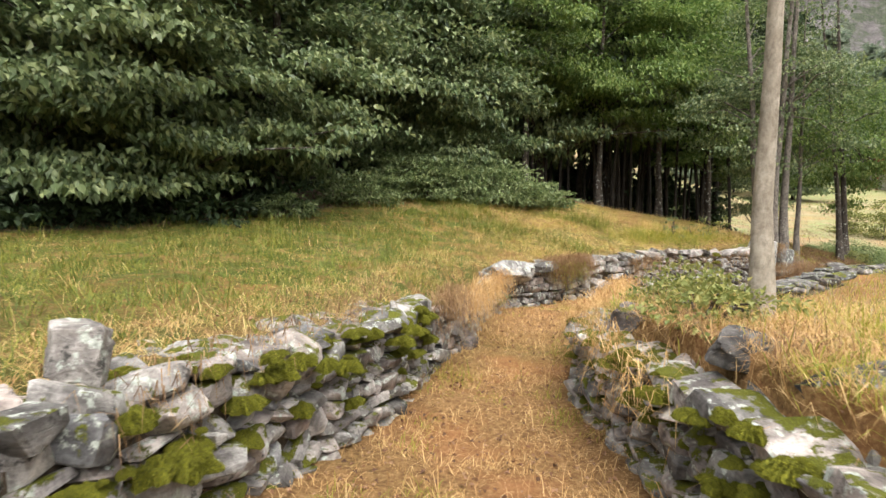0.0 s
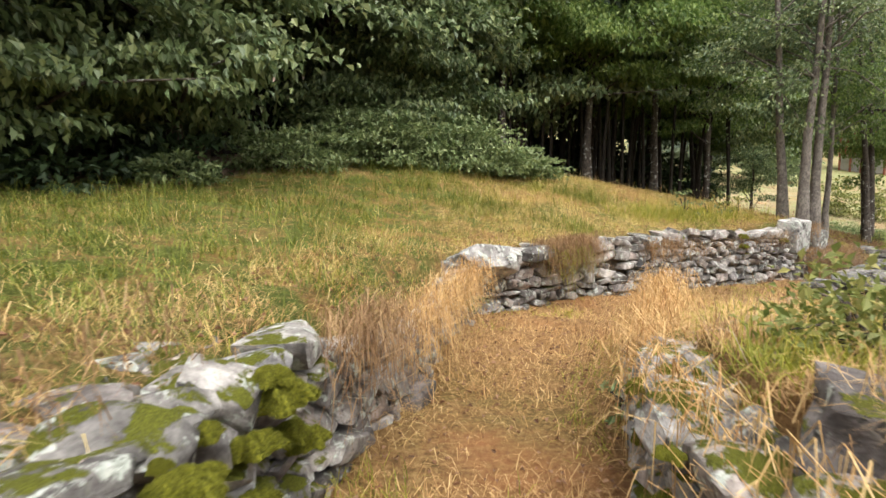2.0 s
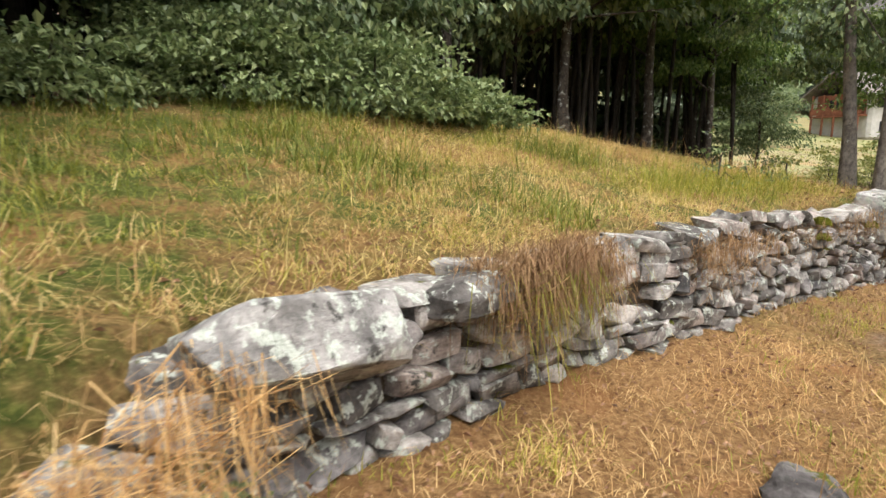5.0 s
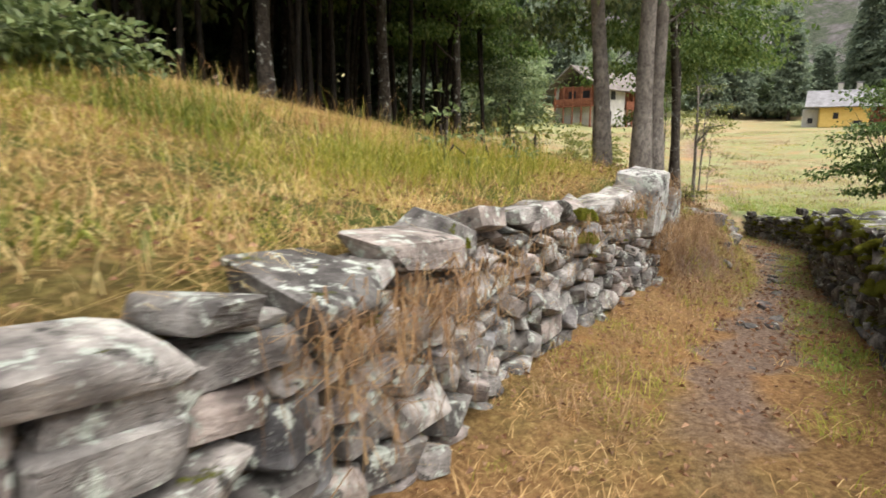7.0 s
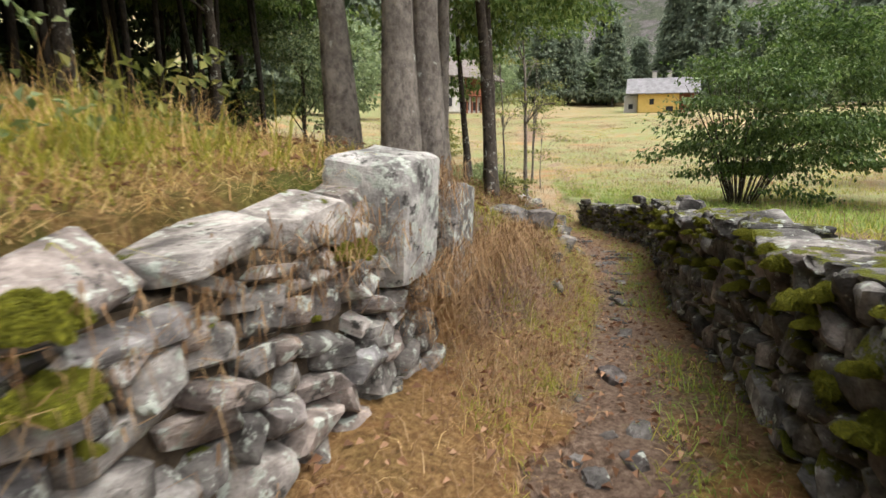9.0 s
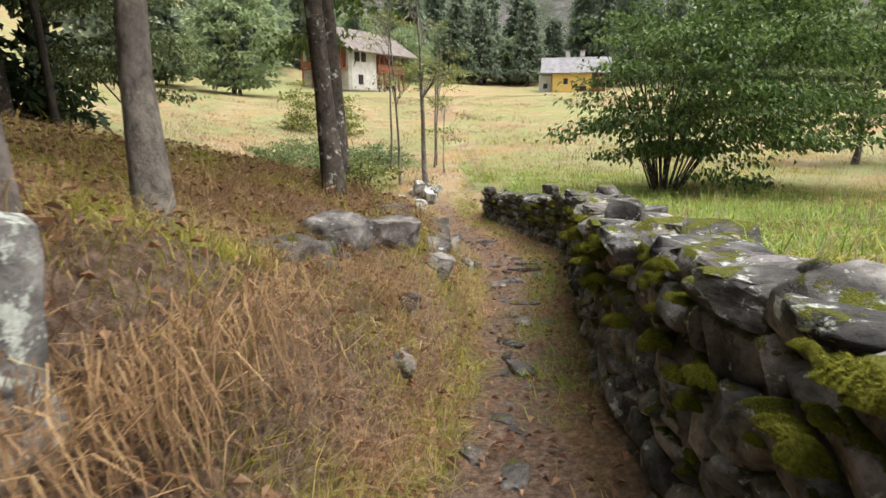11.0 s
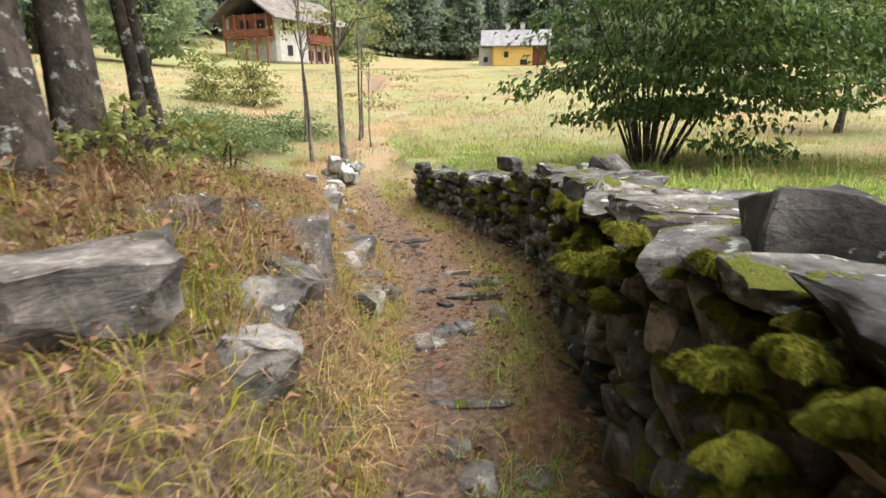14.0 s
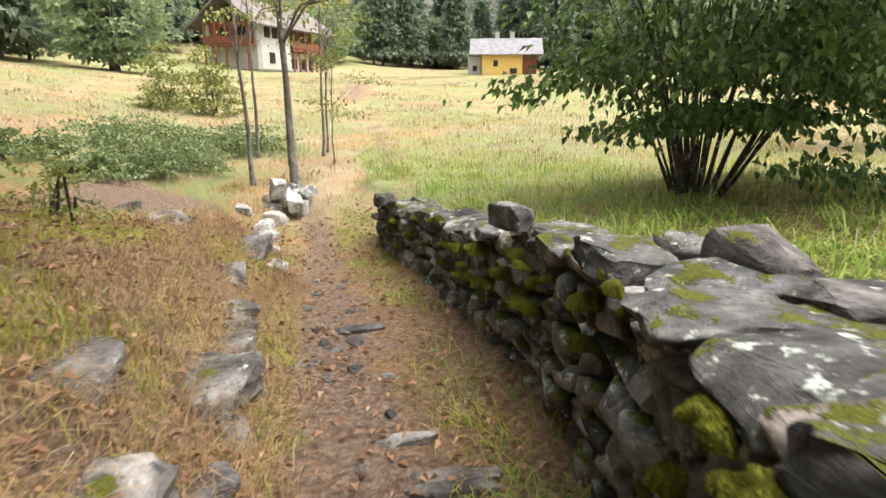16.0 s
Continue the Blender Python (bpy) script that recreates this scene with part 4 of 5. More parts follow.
q = np.concatenate([np.array(c) + rng.normal(0, 0.2, (26, 2)) for c in ((10.3, 15.5), (11.3, 16.3), (11.9, 16.5), (12.5, 16.7), (12.9, 17.1), (13.4, 17.5), (13.7, 17.8), (14.3, 18.1), (14.7, 18.1), (10.6, 15.4), (12.1, 16.3), (13.1, 17.4), (13.9, 18.3))])
grass("dead_grass", "long dead grass round the sunken stones", RUSTY, q[::2], rng.uniform(0.14, 0.34, len(q[::2])), 0.005, 1.0, 9, 0.06)
grass("bank_grass", "green grass round the sunken stones", LUSH, q[1::2], rng.uniform(0.12, 0.3, len(q[1::2])), 0.006, 0.8, 8, 0.06)
# the field beside the right-hand wall, and the bank behind
p = scatter(30000, (1.2, -1), (34, 40))
z, lane, dp, sl, sr, clear, dl, dr = zone(p)
field = (sr < 0) & clear
keep = rng.random(len(p)) < np.clip(1.5 - np.hypot(p[:, 0] - 13, p[:, 1] - 14) / 22, 0.2, 1)
pick = field & keep & (patchy(p, 0.3, 5) > -0.1)
grass("field_grass", "tall green field grass beyond the wall", BLADE, p[pick], rng.uniform(0.1, 0.32, pick.sum()), 0.008, 0.9, 7, 0.12)
pick = (field | ((p[:, 0] + p[:, 1] > 41))) & (rng.random(len(p)) < 0.3)
grass("field_grass", "faded straw-coloured field grass", FIELD_DRY, p[pick], rng.uniform(0.12, 0.36, pick.sum()), 0.008, 1.0, 7, 0.16)
pick = field & (dr > 0.75) & (dr < 5) & (p[:, 0] > 12) & (rng.random(len(p)) < 0.9 - 0.15 * dr)
grass("field_grass", "fresh green grass behind the mossy wall", FRESH, p[pick], rng.uniform(0.12, 0.34, pick.sum()), 0.009, 1.1, 22, 0.16)
# the weedy bank behind the collapsed wall
p = scatter(5200, (1.25, 0.5), (4.6, 9.0))
z, lane, dp, sl, sr, clear, dl, dr = zone(p)
g = patchy(p, 1.0, 21)
weedy = (sr < 0) & (dr > 0.15)
grass("straw", "bleached straw and dead stalks on the weedy bank", DRY, p[weedy & (g < 0.25)], rng.uniform(0.14, 0.4, (weedy & (g < 0.25)).sum()), 0.0042, 1.5, 9, 0.09)
grass("dead_grass", "rusty dead weeds on the bank", RUSTY, p[weedy & (g < -0.3)], rng.uniform(0.14, 0.32, (weedy & (g < -0.3)).sum()), 0.005, 1.2, 7, 0.08)
grass("bank_grass", "green grass on the weedy bank", BLADE, p[weedy & (g > 0.1)], rng.uniform(0.14, 0.36, (weedy & (g > 0.1)).sum()), 0.006, 1.2, 8, 0.08)
# coarse tussocks farther out on the meadow
p = scatter(9500, (18, 12), (75, 62))
p = p[(p[:, 0] + p[:, 1] > 44) & (along(TRAIL, p[:, 0], p[:, 1])[0] > 0.9)]
g = patchy(p, 0.12, 31)
pick = (g > 0.16) & (rng.random(len(p)) < 0.5)
grass("field_grass", "green tussocks across the far meadow", BLADE, p[pick], rng.uniform(0.12, 0.34, pick.sum()), 0.02, 1.2, 9, 0.3)
pick = g < 0.2
grass("field_grass", "bleached tussocks across the far meadow", FIELD_DRY, p[pick], rng.uniform(0.12, 0.36, pick.sum()), 0.02, 1.3, 9, 0.3)
pick = (g < -0.05) & (rng.random(len(p)) < 0.25)
grass("dead_grass", "rusty patches of dead growth on the meadow", RUSTY, p[pick], rng.uniform(0.15, 0.35, pick.sum()), 0.03, 0.8, 6, 0.25)
# tall dead tussocks on the slope
q = np.concatenate([np.array(c) + rng.normal(0, s, (n, 2)) for c, s, n in (((6.7, 15.0), 0.25, 40), ((5.9, 14.9), 0.4, 20), ((3.7, 14.6), 0.3, 30), ((4.4, 14.9), 0.3, 16), ((7.3, 15.5), 0.3, 24), ((5.3, 15.2), 0.4, 20))])
grass("tall_tussock_grass", "tall bleached tussock grass on the slope", DRY, q, rng.uniform(0.25, 0.65, len(q)), 0.004, 0.95, 9, 0.05)
q = np.concatenate([np.array(c) + rng.normal(0, s, (n, 2)) for c, s, n in (((3.6, 14.4), 0.4, 150), ((2.6, 11.5), 0.25, 60), ((1.2, 12.2), 0.5, 120), ((0.3, 13.2), 0.8, 160), ((5.3, 13.9), 0.5, 60), ((-2.5, 9.5), 1.2, 200))])
grass("tall_green_grass", "tall green grass tussocks on the slope", LUSH, q, rng.uniform(0.16, 0.42, len(q)), 0.009, 0.8, 8, 0.07)


q = np.concatenate([np.array(c) + rng.normal(0, 0.3, (n, 2)) for c, n in (((4.9, 13.6), 50), ((5.6, 13.9), 60), ((6.2, 14.3), 60), ((6.9, 14.6), 40), ((4.3, 13.2), 40))])
grass("tall_green_grass", "long arching green grass above the retaining wall", BLADE, q, rng.uniform(0.3, 0.6, len(q)), 0.006, 1.0, 9, 0.08)


def hanging_grass(name, label, a, b, z, count, seed, mat, length=(0.2, 0.5), out=(0.6, -0.7)):
    """Grass that grows on a wall's edge and hangs over its face."""
    f = rng.random(count)[:, None]
    at = np.array(a) * (1 - f) + np.array(b) * f + rng.normal(0, 0.09, (count, 2))
    l = rng.uniform(*length, count)[:, None]
    way = unit(np.c_[np.array(out) + rng.normal(0, 1.2, (count, 2)), np.zeros(count)])
    side = np.c_[-way[:, 1], way[:, 0], np.zeros(count)] * 0.0023
    root = np.c_[at, np.full(count, z) - np.abs(rng.normal(0, 0.16, count))]
    mid = root + way * l * 0.35 + np.c_[np.zeros((count, 2)), rng.uniform(0, 0.1, count)]
    tip = root + way * l * rng.uniform(0.3, 0.85, (count, 1)) + np.array([0, 0, -1]) * l * rng.uniform(0.1, 0.8, (count, 1))
    verts = np.stack([root - side, root + side, mid + side, mid - side, tip], 1).reshape(-1, 3)
    i = np.arange(count)[:, None] * 5
    ob = link(name, mesh_of(name, verts, np.concatenate([i + [0, 1, 2], i + [0, 2, 3], i + [3, 2, 4]])), mat)
    tagged(ob, label, "grass", "", "stuff")


hanging_grass("hanging_grass", "rusty dead grass hanging over the retaining wall", (1.85, 9.72), (2.62, 10.32), 0.42, 2600, 1, RUSTY, (0.1, 0.4))
hanging_grass("hanging_grass", "green grass hanging over the retaining wall", (1.9, 9.72), (2.5, 10.25), 0.36, 260, 2, BLADE, (0.25, 0.6))
hanging_grass("hanging_grass", "rusty dead grass hanging over the wall's corner", (-0.02, 5.25), (0.12, 5.75), 0.5, 700, 3, RUSTY, (0.12, 0.42), (0.9, -0.3))
hanging_grass("hanging_grass", "bleached grass hanging over the retaining wall", (3.6, 11.05), (4.3, 11.6), 0.28, 450, 4, RUSTY, (0.1, 0.35))
hanging_grass("hanging_grass", "dead grass hanging between the standing stones", (8.22, 14.2), (8.34, 14.3), 0.34, 300, 5, RUSTY, (0.12, 0.4), (0.5, -0.8))
hanging_grass("hanging_grass", "bleached grass spilling over the low wall", (0.2, 6.0), (0.9, 8.8), 0.34, 1500, 6, DRY, (0.2, 0.5), (0.9, -0.3))
hanging_grass("hanging_grass", "dry grass spilling over the collapsed wall", (1.5, 5.6), (2.7, 8.1), 0.3, 2200, 7, DRY, (0.2, 0.5), (-0.8, 0.3))
hanging_grass("hanging_grass", "dead leaves and grass lying on the mossy wall", (-1.2, 1.6), (-0.5, 4.8), 0.7, 500, 9, RUSTY, (0.08, 0.22), (0.9, -0.3))
hanging_grass("hanging_grass", "dry weeds spilling over the mossy wall", (1.15, 2.6), (1.25, 5.2), 0.46, 700, 8, DRY, (0.15, 0.4), (-0.8, 0.2))

for k, (a, b, z) in enumerate((((4.2, 11.5), (5.1, 12.28), 0.2), ((5.2, 12.35), (6.6, 13.18), 0.18), ((6.7, 13.25), (7.6, 13.75), 0.2))):
    hanging_grass("hanging_grass", "dead grass and leaf stalks caught in the wall's joints", a, b, z, 260, 20 + k, RUSTY, (0.06, 0.22))
hanging_grass("hanging_grass", "long rusty grass hanging over the bank below the standing stones", (7.9, 13.95), (9.6, 14.7), -0.15, 1500, 30, RUSTY, (0.12, 0.4), (0.5, -0.8))
p = scatter(90000, (-1.5, 0), (20, 22))
z, lane, dp, sl, sr, clear, dl, dr = zone(p)
keep = clear & ((lane > 0.03) & (rng.random(len(p)) < np.where(p[:, 0] > 6, 0.6, 0.5)) | ((sl > 0) & (dl < 1.1) & (rng.random(len(p)) < 0.35)) | ((p[:, 0] > 8.4) & (p[:, 0] < 16) & (sl > 0) & (dl < 3.5)))
p, z = p[keep], z[keep]
n = len(p)
ob = link("fallen_leaves", leaves_mesh("fallen_leaves", np.c_[p, z + np.where((p[:, 0] > 6.5) & (land(p[:, 0], p[:, 1])[2] > 0.35), rng.uniform(0.005, 0.12, n), rng.uniform(0.005, 0.04, n))], np.c_[rng.normal(0, 1, (n, 2)), rng.normal(0, 0.25, n)], np.c_[rng.normal(0, 0.4, (n, 2)), np.ones(n)], np.where((p[:, 0] > 7), rng.uniform(0.025, 0.065, n), rng.uniform(0.02, 0.05, n)), 0.6, 0.28), LITTER)
tagged(ob, "brown fallen leaves scattered over lane and bank", "leaves", "", "stuff")


# ---- trees ----
def tube(verts, faces, points, radii, sides=7):
    """Adds a tapered limb through the points."""
    base = len(verts)
    points = [Vector(v) for v in points]
    for k, (c, rad) in enumerate(zip(points, radii)):
        d = (points[min(k + 1, len(points) - 1)] - points[max(k - 1, 0)]).normalized()
        u = d.cross(Vector((0.3, 1, 0.2))).normalized()
        w = d.cross(u)
        for j in range(sides):
            a = 2 * math.pi * j / sides
            verts.append(c + (u * math.cos(a) + w * math.sin(a)) * rad * (1 + 0.12 * math.sin(3 * a + k)))
    for k in range(len(points) - 1):
        for j in range(sides):
            a, b = base + k * sides + j, base + k * sides + (j + 1) % sides
            faces.append((a, b, b + sides, a + sides))


def sprays(centres, out, per, size, spread, droop=0.35):
    """Leaves in flattish sprays round the centres, hanging outwards."""
    n = len(centres) * per
    c, o = np.repeat(centres, per, 0), np.repeat(out, per, 0)
    at = c + rng.normal(0, 1, (n, 3)) * [spread, spread, spread * 0.16] - np.array([0, 0, 1]) * (rng.random(n) * spread * 0.25)[:, None]
    ahead = o * 0.7 + rng.normal(0, 0.6, (n, 3)) + [0, 0, -droop]
    up = np.c_[rng.normal(0, 0.45, (n, 2)), np.ones(n)]
    return at, ahead, up, size * rng.uniform(0.6, 1.25, n)


def boughs(count, middle, radii, reach, per=6):
    """Centres of leaf sprays, in flat boughs that hang outwards in layers over an ellipsoid."""
    k = max(1, count // per)
    d = unit(rng.normal(0, 1, (k, 3)))
    root = np.array(middle) + d * (rng.uniform(0.3, 1.0, (k, 1)) ** 0.5) * radii * rng.uniform(0.8, 1.08, (k, 1))
    out = unit(np.c_[d[:, :2] + rng.normal(0, 0.2, (k, 2)), np.zeros(k)])
    side = np.c_[-out[:, 1], out[:, 0], np.zeros(k)]
    u, v = rng.uniform(-1, 1, (k, per, 1)), rng.uniform(-1, 1, (k, per, 1))
    size = reach * rng.uniform(0.6, 1.3, (k, 1, 1))
    c = root[:, None] + out[:, None] * u * size + side[:, None] * v * size * 0.7 - np.array([0, 0, 1]) * (0.38 * u + 0.3 * v * v) * size
    return c.reshape(-1, 3)


def tree(name, label, at, height, radius, lean, crown, n_sprays, per, leaf, spread, bark, leaf_mat, limbs=10, group="", seed=0, bare=0.35, sides=9):
    """A trunk with limbs, and a crown of leaf sprays. crown: middle (x, y, z above the foot), radii."""
    r = random.Random(seed)
    x, y = at
    top = thing(name, (x, y, ground_at(x, y) - 0.1), label, "tree", group)
    verts, faces = [], []
    steps = 9
    line = [Vector((lean[0] * (k / steps) ** 1.15 * height + 0.03 * math.sin(k * 1.7 + seed), lean[1] * (k / steps) ** 1.15 * height + 0.03 * math.cos(k * 1.3 + seed), height * k / steps)) for k in range(steps + 1)]
    radii = [radius * (1 - 0.85 * (k / steps)) * (1.35 if k == 0 else 1) for k in range(steps + 1)]
    tube(verts, faces, line, radii, sides)
    (cx, cy, cz), (rx, ry, rz) = crown
    centres = boughs(n_sprays, (cx, cy, cz), (rx, ry, rz), 2.1 * spread)
    n_sprays = len(centres)
    for k in range(limbs):
        c = Vector(centres[k * max(1, n_sprays // max(limbs, 1)) % n_sprays])
        f = min(max((c.z - 0.6) / height, bare), 0.92)
        i = int(f * steps)
        s = line[i].lerp(line[min(i + 1, steps)], f * steps - i)
        bend = s.lerp(c, 0.5) + Vector((r.uniform(-0.2, 0.2), r.uniform(-0.2, 0.2), 0.25))
        lv, lf = [], []
        tube(lv, lf, [s, bend, c], [radius * 0.32 * (1 - f * 0.6), radius * 0.18, 0.008], 5)
        link("limb", mesh_of("limb", lv, lf, True), bark, top)
    link("trunk", mesh_of("trunk", verts, faces, True), bark, top)
    out = unit(centres - np.array([cx, cy, cz]) + 1e-4)
    link("crown", leaves_mesh("crown", *sprays(centres, out, per, leaf, spread)), leaf_mat, top)
    return top


# trunks at the end of the retaining wall
CANOPY = "trees at the wall's end"
tree("ash_tree", "slender grey-barked tree behind the retaining wall", (8.33, 15.24), 9, 0.1, (-0.06, 0.05), ((-0.2, 0.9, 4.3), (2.2, 2.0, 2.4)), 90, 60, 0.1, 0.3, BARK, LEAF, 12, CANOPY, 1)
tree("ash_tree", "grey lichen-spotted tree behind the standing stone", (8.4, 14.72), 9, 0.106, (0.07, 0.04), ((0.9, 0.9, 4.2), (2.0, 2.0, 2.2)), 90, 60, 0.1, 0.3, BARK, LEAF, 12, CANOPY, 2)
tree("ash_tree", "thick brown-barked tree beside the standing stones", (8.78, 14.86), 10, 0.1, (0.03, 0.02), ((0.8, 0.9, 4.6), (2.2, 2.0, 2.4)), 90, 60, 0.1, 0.3, BARK, LEAF, 12, CANOPY, 3)
tree("ash_tree", "thin grey tree on the bank", (9.6, 15.6), 7, 0.07, (0.01, 0.02), ((0.1, 0.5, 3.7), (1.5, 1.5, 1.7)), 70, 50, 0.09, 0.26, BARK, LEAF_BRIGHT, 9, CANOPY, 4)
tree("ash_tree", "dark trunk with pale bark patches on the bank", (11.87, 17.16), 9, 0.085, (-0.09, 0.05), ((0.6, 0.8, 4.0), (2.0, 1.9, 2.0)), 100, 60, 0.1, 0.3, BARK_DARK, LEAF_BRIGHT, 12, CANOPY, 5)
tree("ash_tree", "thick dark trunk with pale bark patches on the bank", (12.24, 17.56), 10, 0.09, (-0.055, 0.03), ((0.8, 0.6, 4.4), (2.3, 2.0, 2.2)), 100, 60, 0.1, 0.3, BARK_DARK, LEAF_BRIGHT, 12, CANOPY, 6)
tree("ash_tree", "thin dark trunk at the meadow's edge", (13.5, 19.4), 8, 0.055, (-0.07, 0.02), ((0.9, 0.3, 3.2), (1.7, 1.6, 1.5)), 84, 50, 0.1, 0.28, BARK_DARK, LEAF_BRIGHT, 9, CANOPY, 7)
tree("ash_tree", "thin dark trunk leaning beside its twin", (13.72, 19.55), 8, 0.055, (-0.09, 0.03), ((-0.4, 0.5, 5), (1.8, 1.8, 2.0)), 60, 50, 0.1, 0.28, BARK_DARK, LEAF_BRIGHT, 9, CANOPY, 8)
tree("young_tree", "leafy young tree at the wood's edge", (12.9, 24.2), 5, 0.06, (0.0, 0.02), ((0, 0, 2.4), (1.1, 1.2, 1.7)), 110, 60, 0.09, 0.24, BARK_DARK, LEAF, 12, "", 9, 0.1)
tree("dead_tree", "pale bare slender trunk among the weeds", (2.2, 3.66), 8, 0.068, (0.012, 0.02), ((0.3, 0.4, 5.8), (0.9, 0.9, 0.9)), 14, 30, 0.08, 0.25, BARK_PALE, LEAF, 5, "", 10, 0.7)

# the wood: leafy edge, and the stand behind in colours darkened for shade
EDGE = [tree("hazel_tree", "broad leafy hazel with boughs hanging to the grass", (-7.0, 9.9), 8, 0.14, (0.02, -0.02), ((0.6, -0.5, 3.3), (2.9, 2.5, 3.0)), 260, 85, 0.16, 0.36, BARK_DARK, LEAF, 16, "leafy edge of the wood", 20, 0.1),
        tree("hazel_tree", "broad leafy hazel with boughs hanging to the grass", (-3.6, 12.6), 8, 0.14, (0.02, -0.02), ((0.3, -0.5, 3.5), (2.6, 2.4, 3.0)), 250, 85, 0.16, 0.36, BARK_DARK, LEAF, 16, "leafy edge of the wood", 21, 0.1),
        tree("beech_tree", "tall leafy tree at the edge of the wood", (5.2, 19.4), 9, 0.12, (0.0, -0.02), ((0, -0.6, 5.6), (2.8, 2.5, 3.0)), 190, 85, 0.15, 0.36, BARK_DARK, LEAF_BRIGHT, 14, "leafy edge of the wood", 22, 0.25)]
for k, (src, x, y, turn, size) in enumerate(((0, -9.6, 7.0, 70, 1.1), (1, -5.0, 10.6, 40, 0.9), (1, -9.0, 8.2, 120, 0.9), (0, -8.2, 11.6, 160, 1.2), (1, -1.6, 16.2, 90, 1.15), (1, -5.8, 13.5, 200, 1.2), (0, 0.6, 17.6, 250, 1.0), (2, 2.6, 18.6, 60, 1.0), (2, 7.6, 20.6, 120, 1.0),
                                              (2, 10.2, 22.4, 200, 0.95), (1, 3.4, 20.6, 20, 1.3), (2, 0.6, 20.8, 300, 1.3), (2, 11.3, 25.2, 30, 0.8), (0, -12.5, 5.5, 20, 1.1), (1, -12, 9.5, 100, 1.3), (2, 6.3, 22.6, 10, 1.25), (2, -3.6, 17.6, 140, 1.3),
                                              (1, -8.6, 15.4, 10, 1.4), (2, 9.2, 25.0, 80, 1.2))):
    c = copy_thing(EDGE[src], pose(x, y, ground_at(x, y) - 0.1, 0, 0, turn))
    c.scale = (size, size, size)

DEEP = [tree("spruce_tree", "tall tree of the wood, its colours darkened for shade", (6.4, 24.5), 12, 0.11, (0.01, 0.0), ((0, 0, 7.2), (2.2, 2.2, 5.0)), 190, 26, 0.34, 0.5, BARK_SHADED, LEAF_SHADED, 10, "dark stand of the wood", 30, 0.3, 6),
        tree("spruce_tree", "tall tree of the wood, its colours darkened for shade", (2.4, 25.5), 13, 0.12, (-0.01, 0.01), ((0, 0, 7.0), (2.4, 2.4, 5.4)), 190, 26, 0.34, 0.5, BARK_SHADED, LEAF_SHADED, 10, "dark stand of the wood", 31, 0.3, 6)]
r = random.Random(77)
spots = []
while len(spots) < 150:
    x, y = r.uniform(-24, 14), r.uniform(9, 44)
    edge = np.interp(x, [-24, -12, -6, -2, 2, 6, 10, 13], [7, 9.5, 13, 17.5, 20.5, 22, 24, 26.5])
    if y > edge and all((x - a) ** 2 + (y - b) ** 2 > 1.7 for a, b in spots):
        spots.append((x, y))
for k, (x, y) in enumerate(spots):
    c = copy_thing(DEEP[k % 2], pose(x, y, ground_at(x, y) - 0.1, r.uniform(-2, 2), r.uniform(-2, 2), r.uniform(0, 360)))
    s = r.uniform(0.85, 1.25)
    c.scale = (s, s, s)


def pole(at, k):
    """A thin bare stem in the wood, its bark darkened for shade."""
    x, y = at
    top = thing("thin_tree", (x, y, ground_at(x, y) - 0.1), "thin bare stem standing in the wood, bark darkened for shade", "tree", "thin stems in the wood")
    verts, faces = [], []
    a, b = r.uniform(-0.25, 0.25), r.uniform(-0.25, 0.25)
    tube(verts, faces, [(0, 0, 0), (a * 0.3, b * 0.3, 1.5), (a, b, 3.2), (a * 1.5, b * 1.5, 6)], [0.06, 0.05, 0.04, 0.02], 6)
    link("trunk", mesh_of("trunk", verts, faces, True), BARK_SHADED, top)


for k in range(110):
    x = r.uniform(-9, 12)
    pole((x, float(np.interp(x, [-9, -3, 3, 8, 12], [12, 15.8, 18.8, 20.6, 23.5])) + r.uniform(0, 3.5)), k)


# ---- shrubs ----
def shrub(name, label, at, radii, count, leaf, mat, group="", stems=7, seed=0, per=30):
    """A low dome of leaf sprays on thin arching stems."""
    r = random.Random(seed)
    x, y = at
    top = thing(name, (x, y, ground_at(x, y) - 0.05), label, "shrub", group)
    d = unit(rng.normal(0, 1, (count, 3)))
    d[:, 2] = np.abs(d[:, 2])
    centres = d * rng.uniform(0.45, 1.08, (count, 1)) * radii + [0, 0, 0.08]
    for k in range(stems):
        c = Vector(centres[k])
        verts, faces = [], []
        tube(verts, faces, [(r.uniform(-0.1, 0.1), r.uniform(-0.1, 0.1), 0), c * 0.5 + Vector((0, 0, 0.3 * radii[2])), c], [0.014, 0.01, 0.004], 5)
        link("stem", mesh_of("stem", verts, faces, True), BARK_DARK, top)
    link("foliage", leaves_mesh("foliage", *sprays(centres, d, per, leaf, min(radii) * 0.22)), mat, top)


for k, (x, y, rx, ry, rz, n) in enumerate(((-0.4, 14.6, 1.4, 0.9, 0.9, 170), (1.3, 14.9, 1.3, 0.8, 0.85, 150), (2.5, 15.5, 1.0, 0.7, 0.5, 90), (-2.0, 13.6, 1.1, 0.8, 0.6, 90), (0.4, 16.0, 1.6, 0.9, 1.5, 160), (-1.2, 15.4, 1.2, 0.9, 1.4, 120), (-3.2, 11.6, 0.8, 0.6, 0.35, 40))):
    shrub("bramble", "pale green bramble thicket on top of the slope", (x, y), (rx, ry, rz * 1.2), int(n * 1.2), 0.1, LEAF_PALE, "bramble thicket", 9, k)
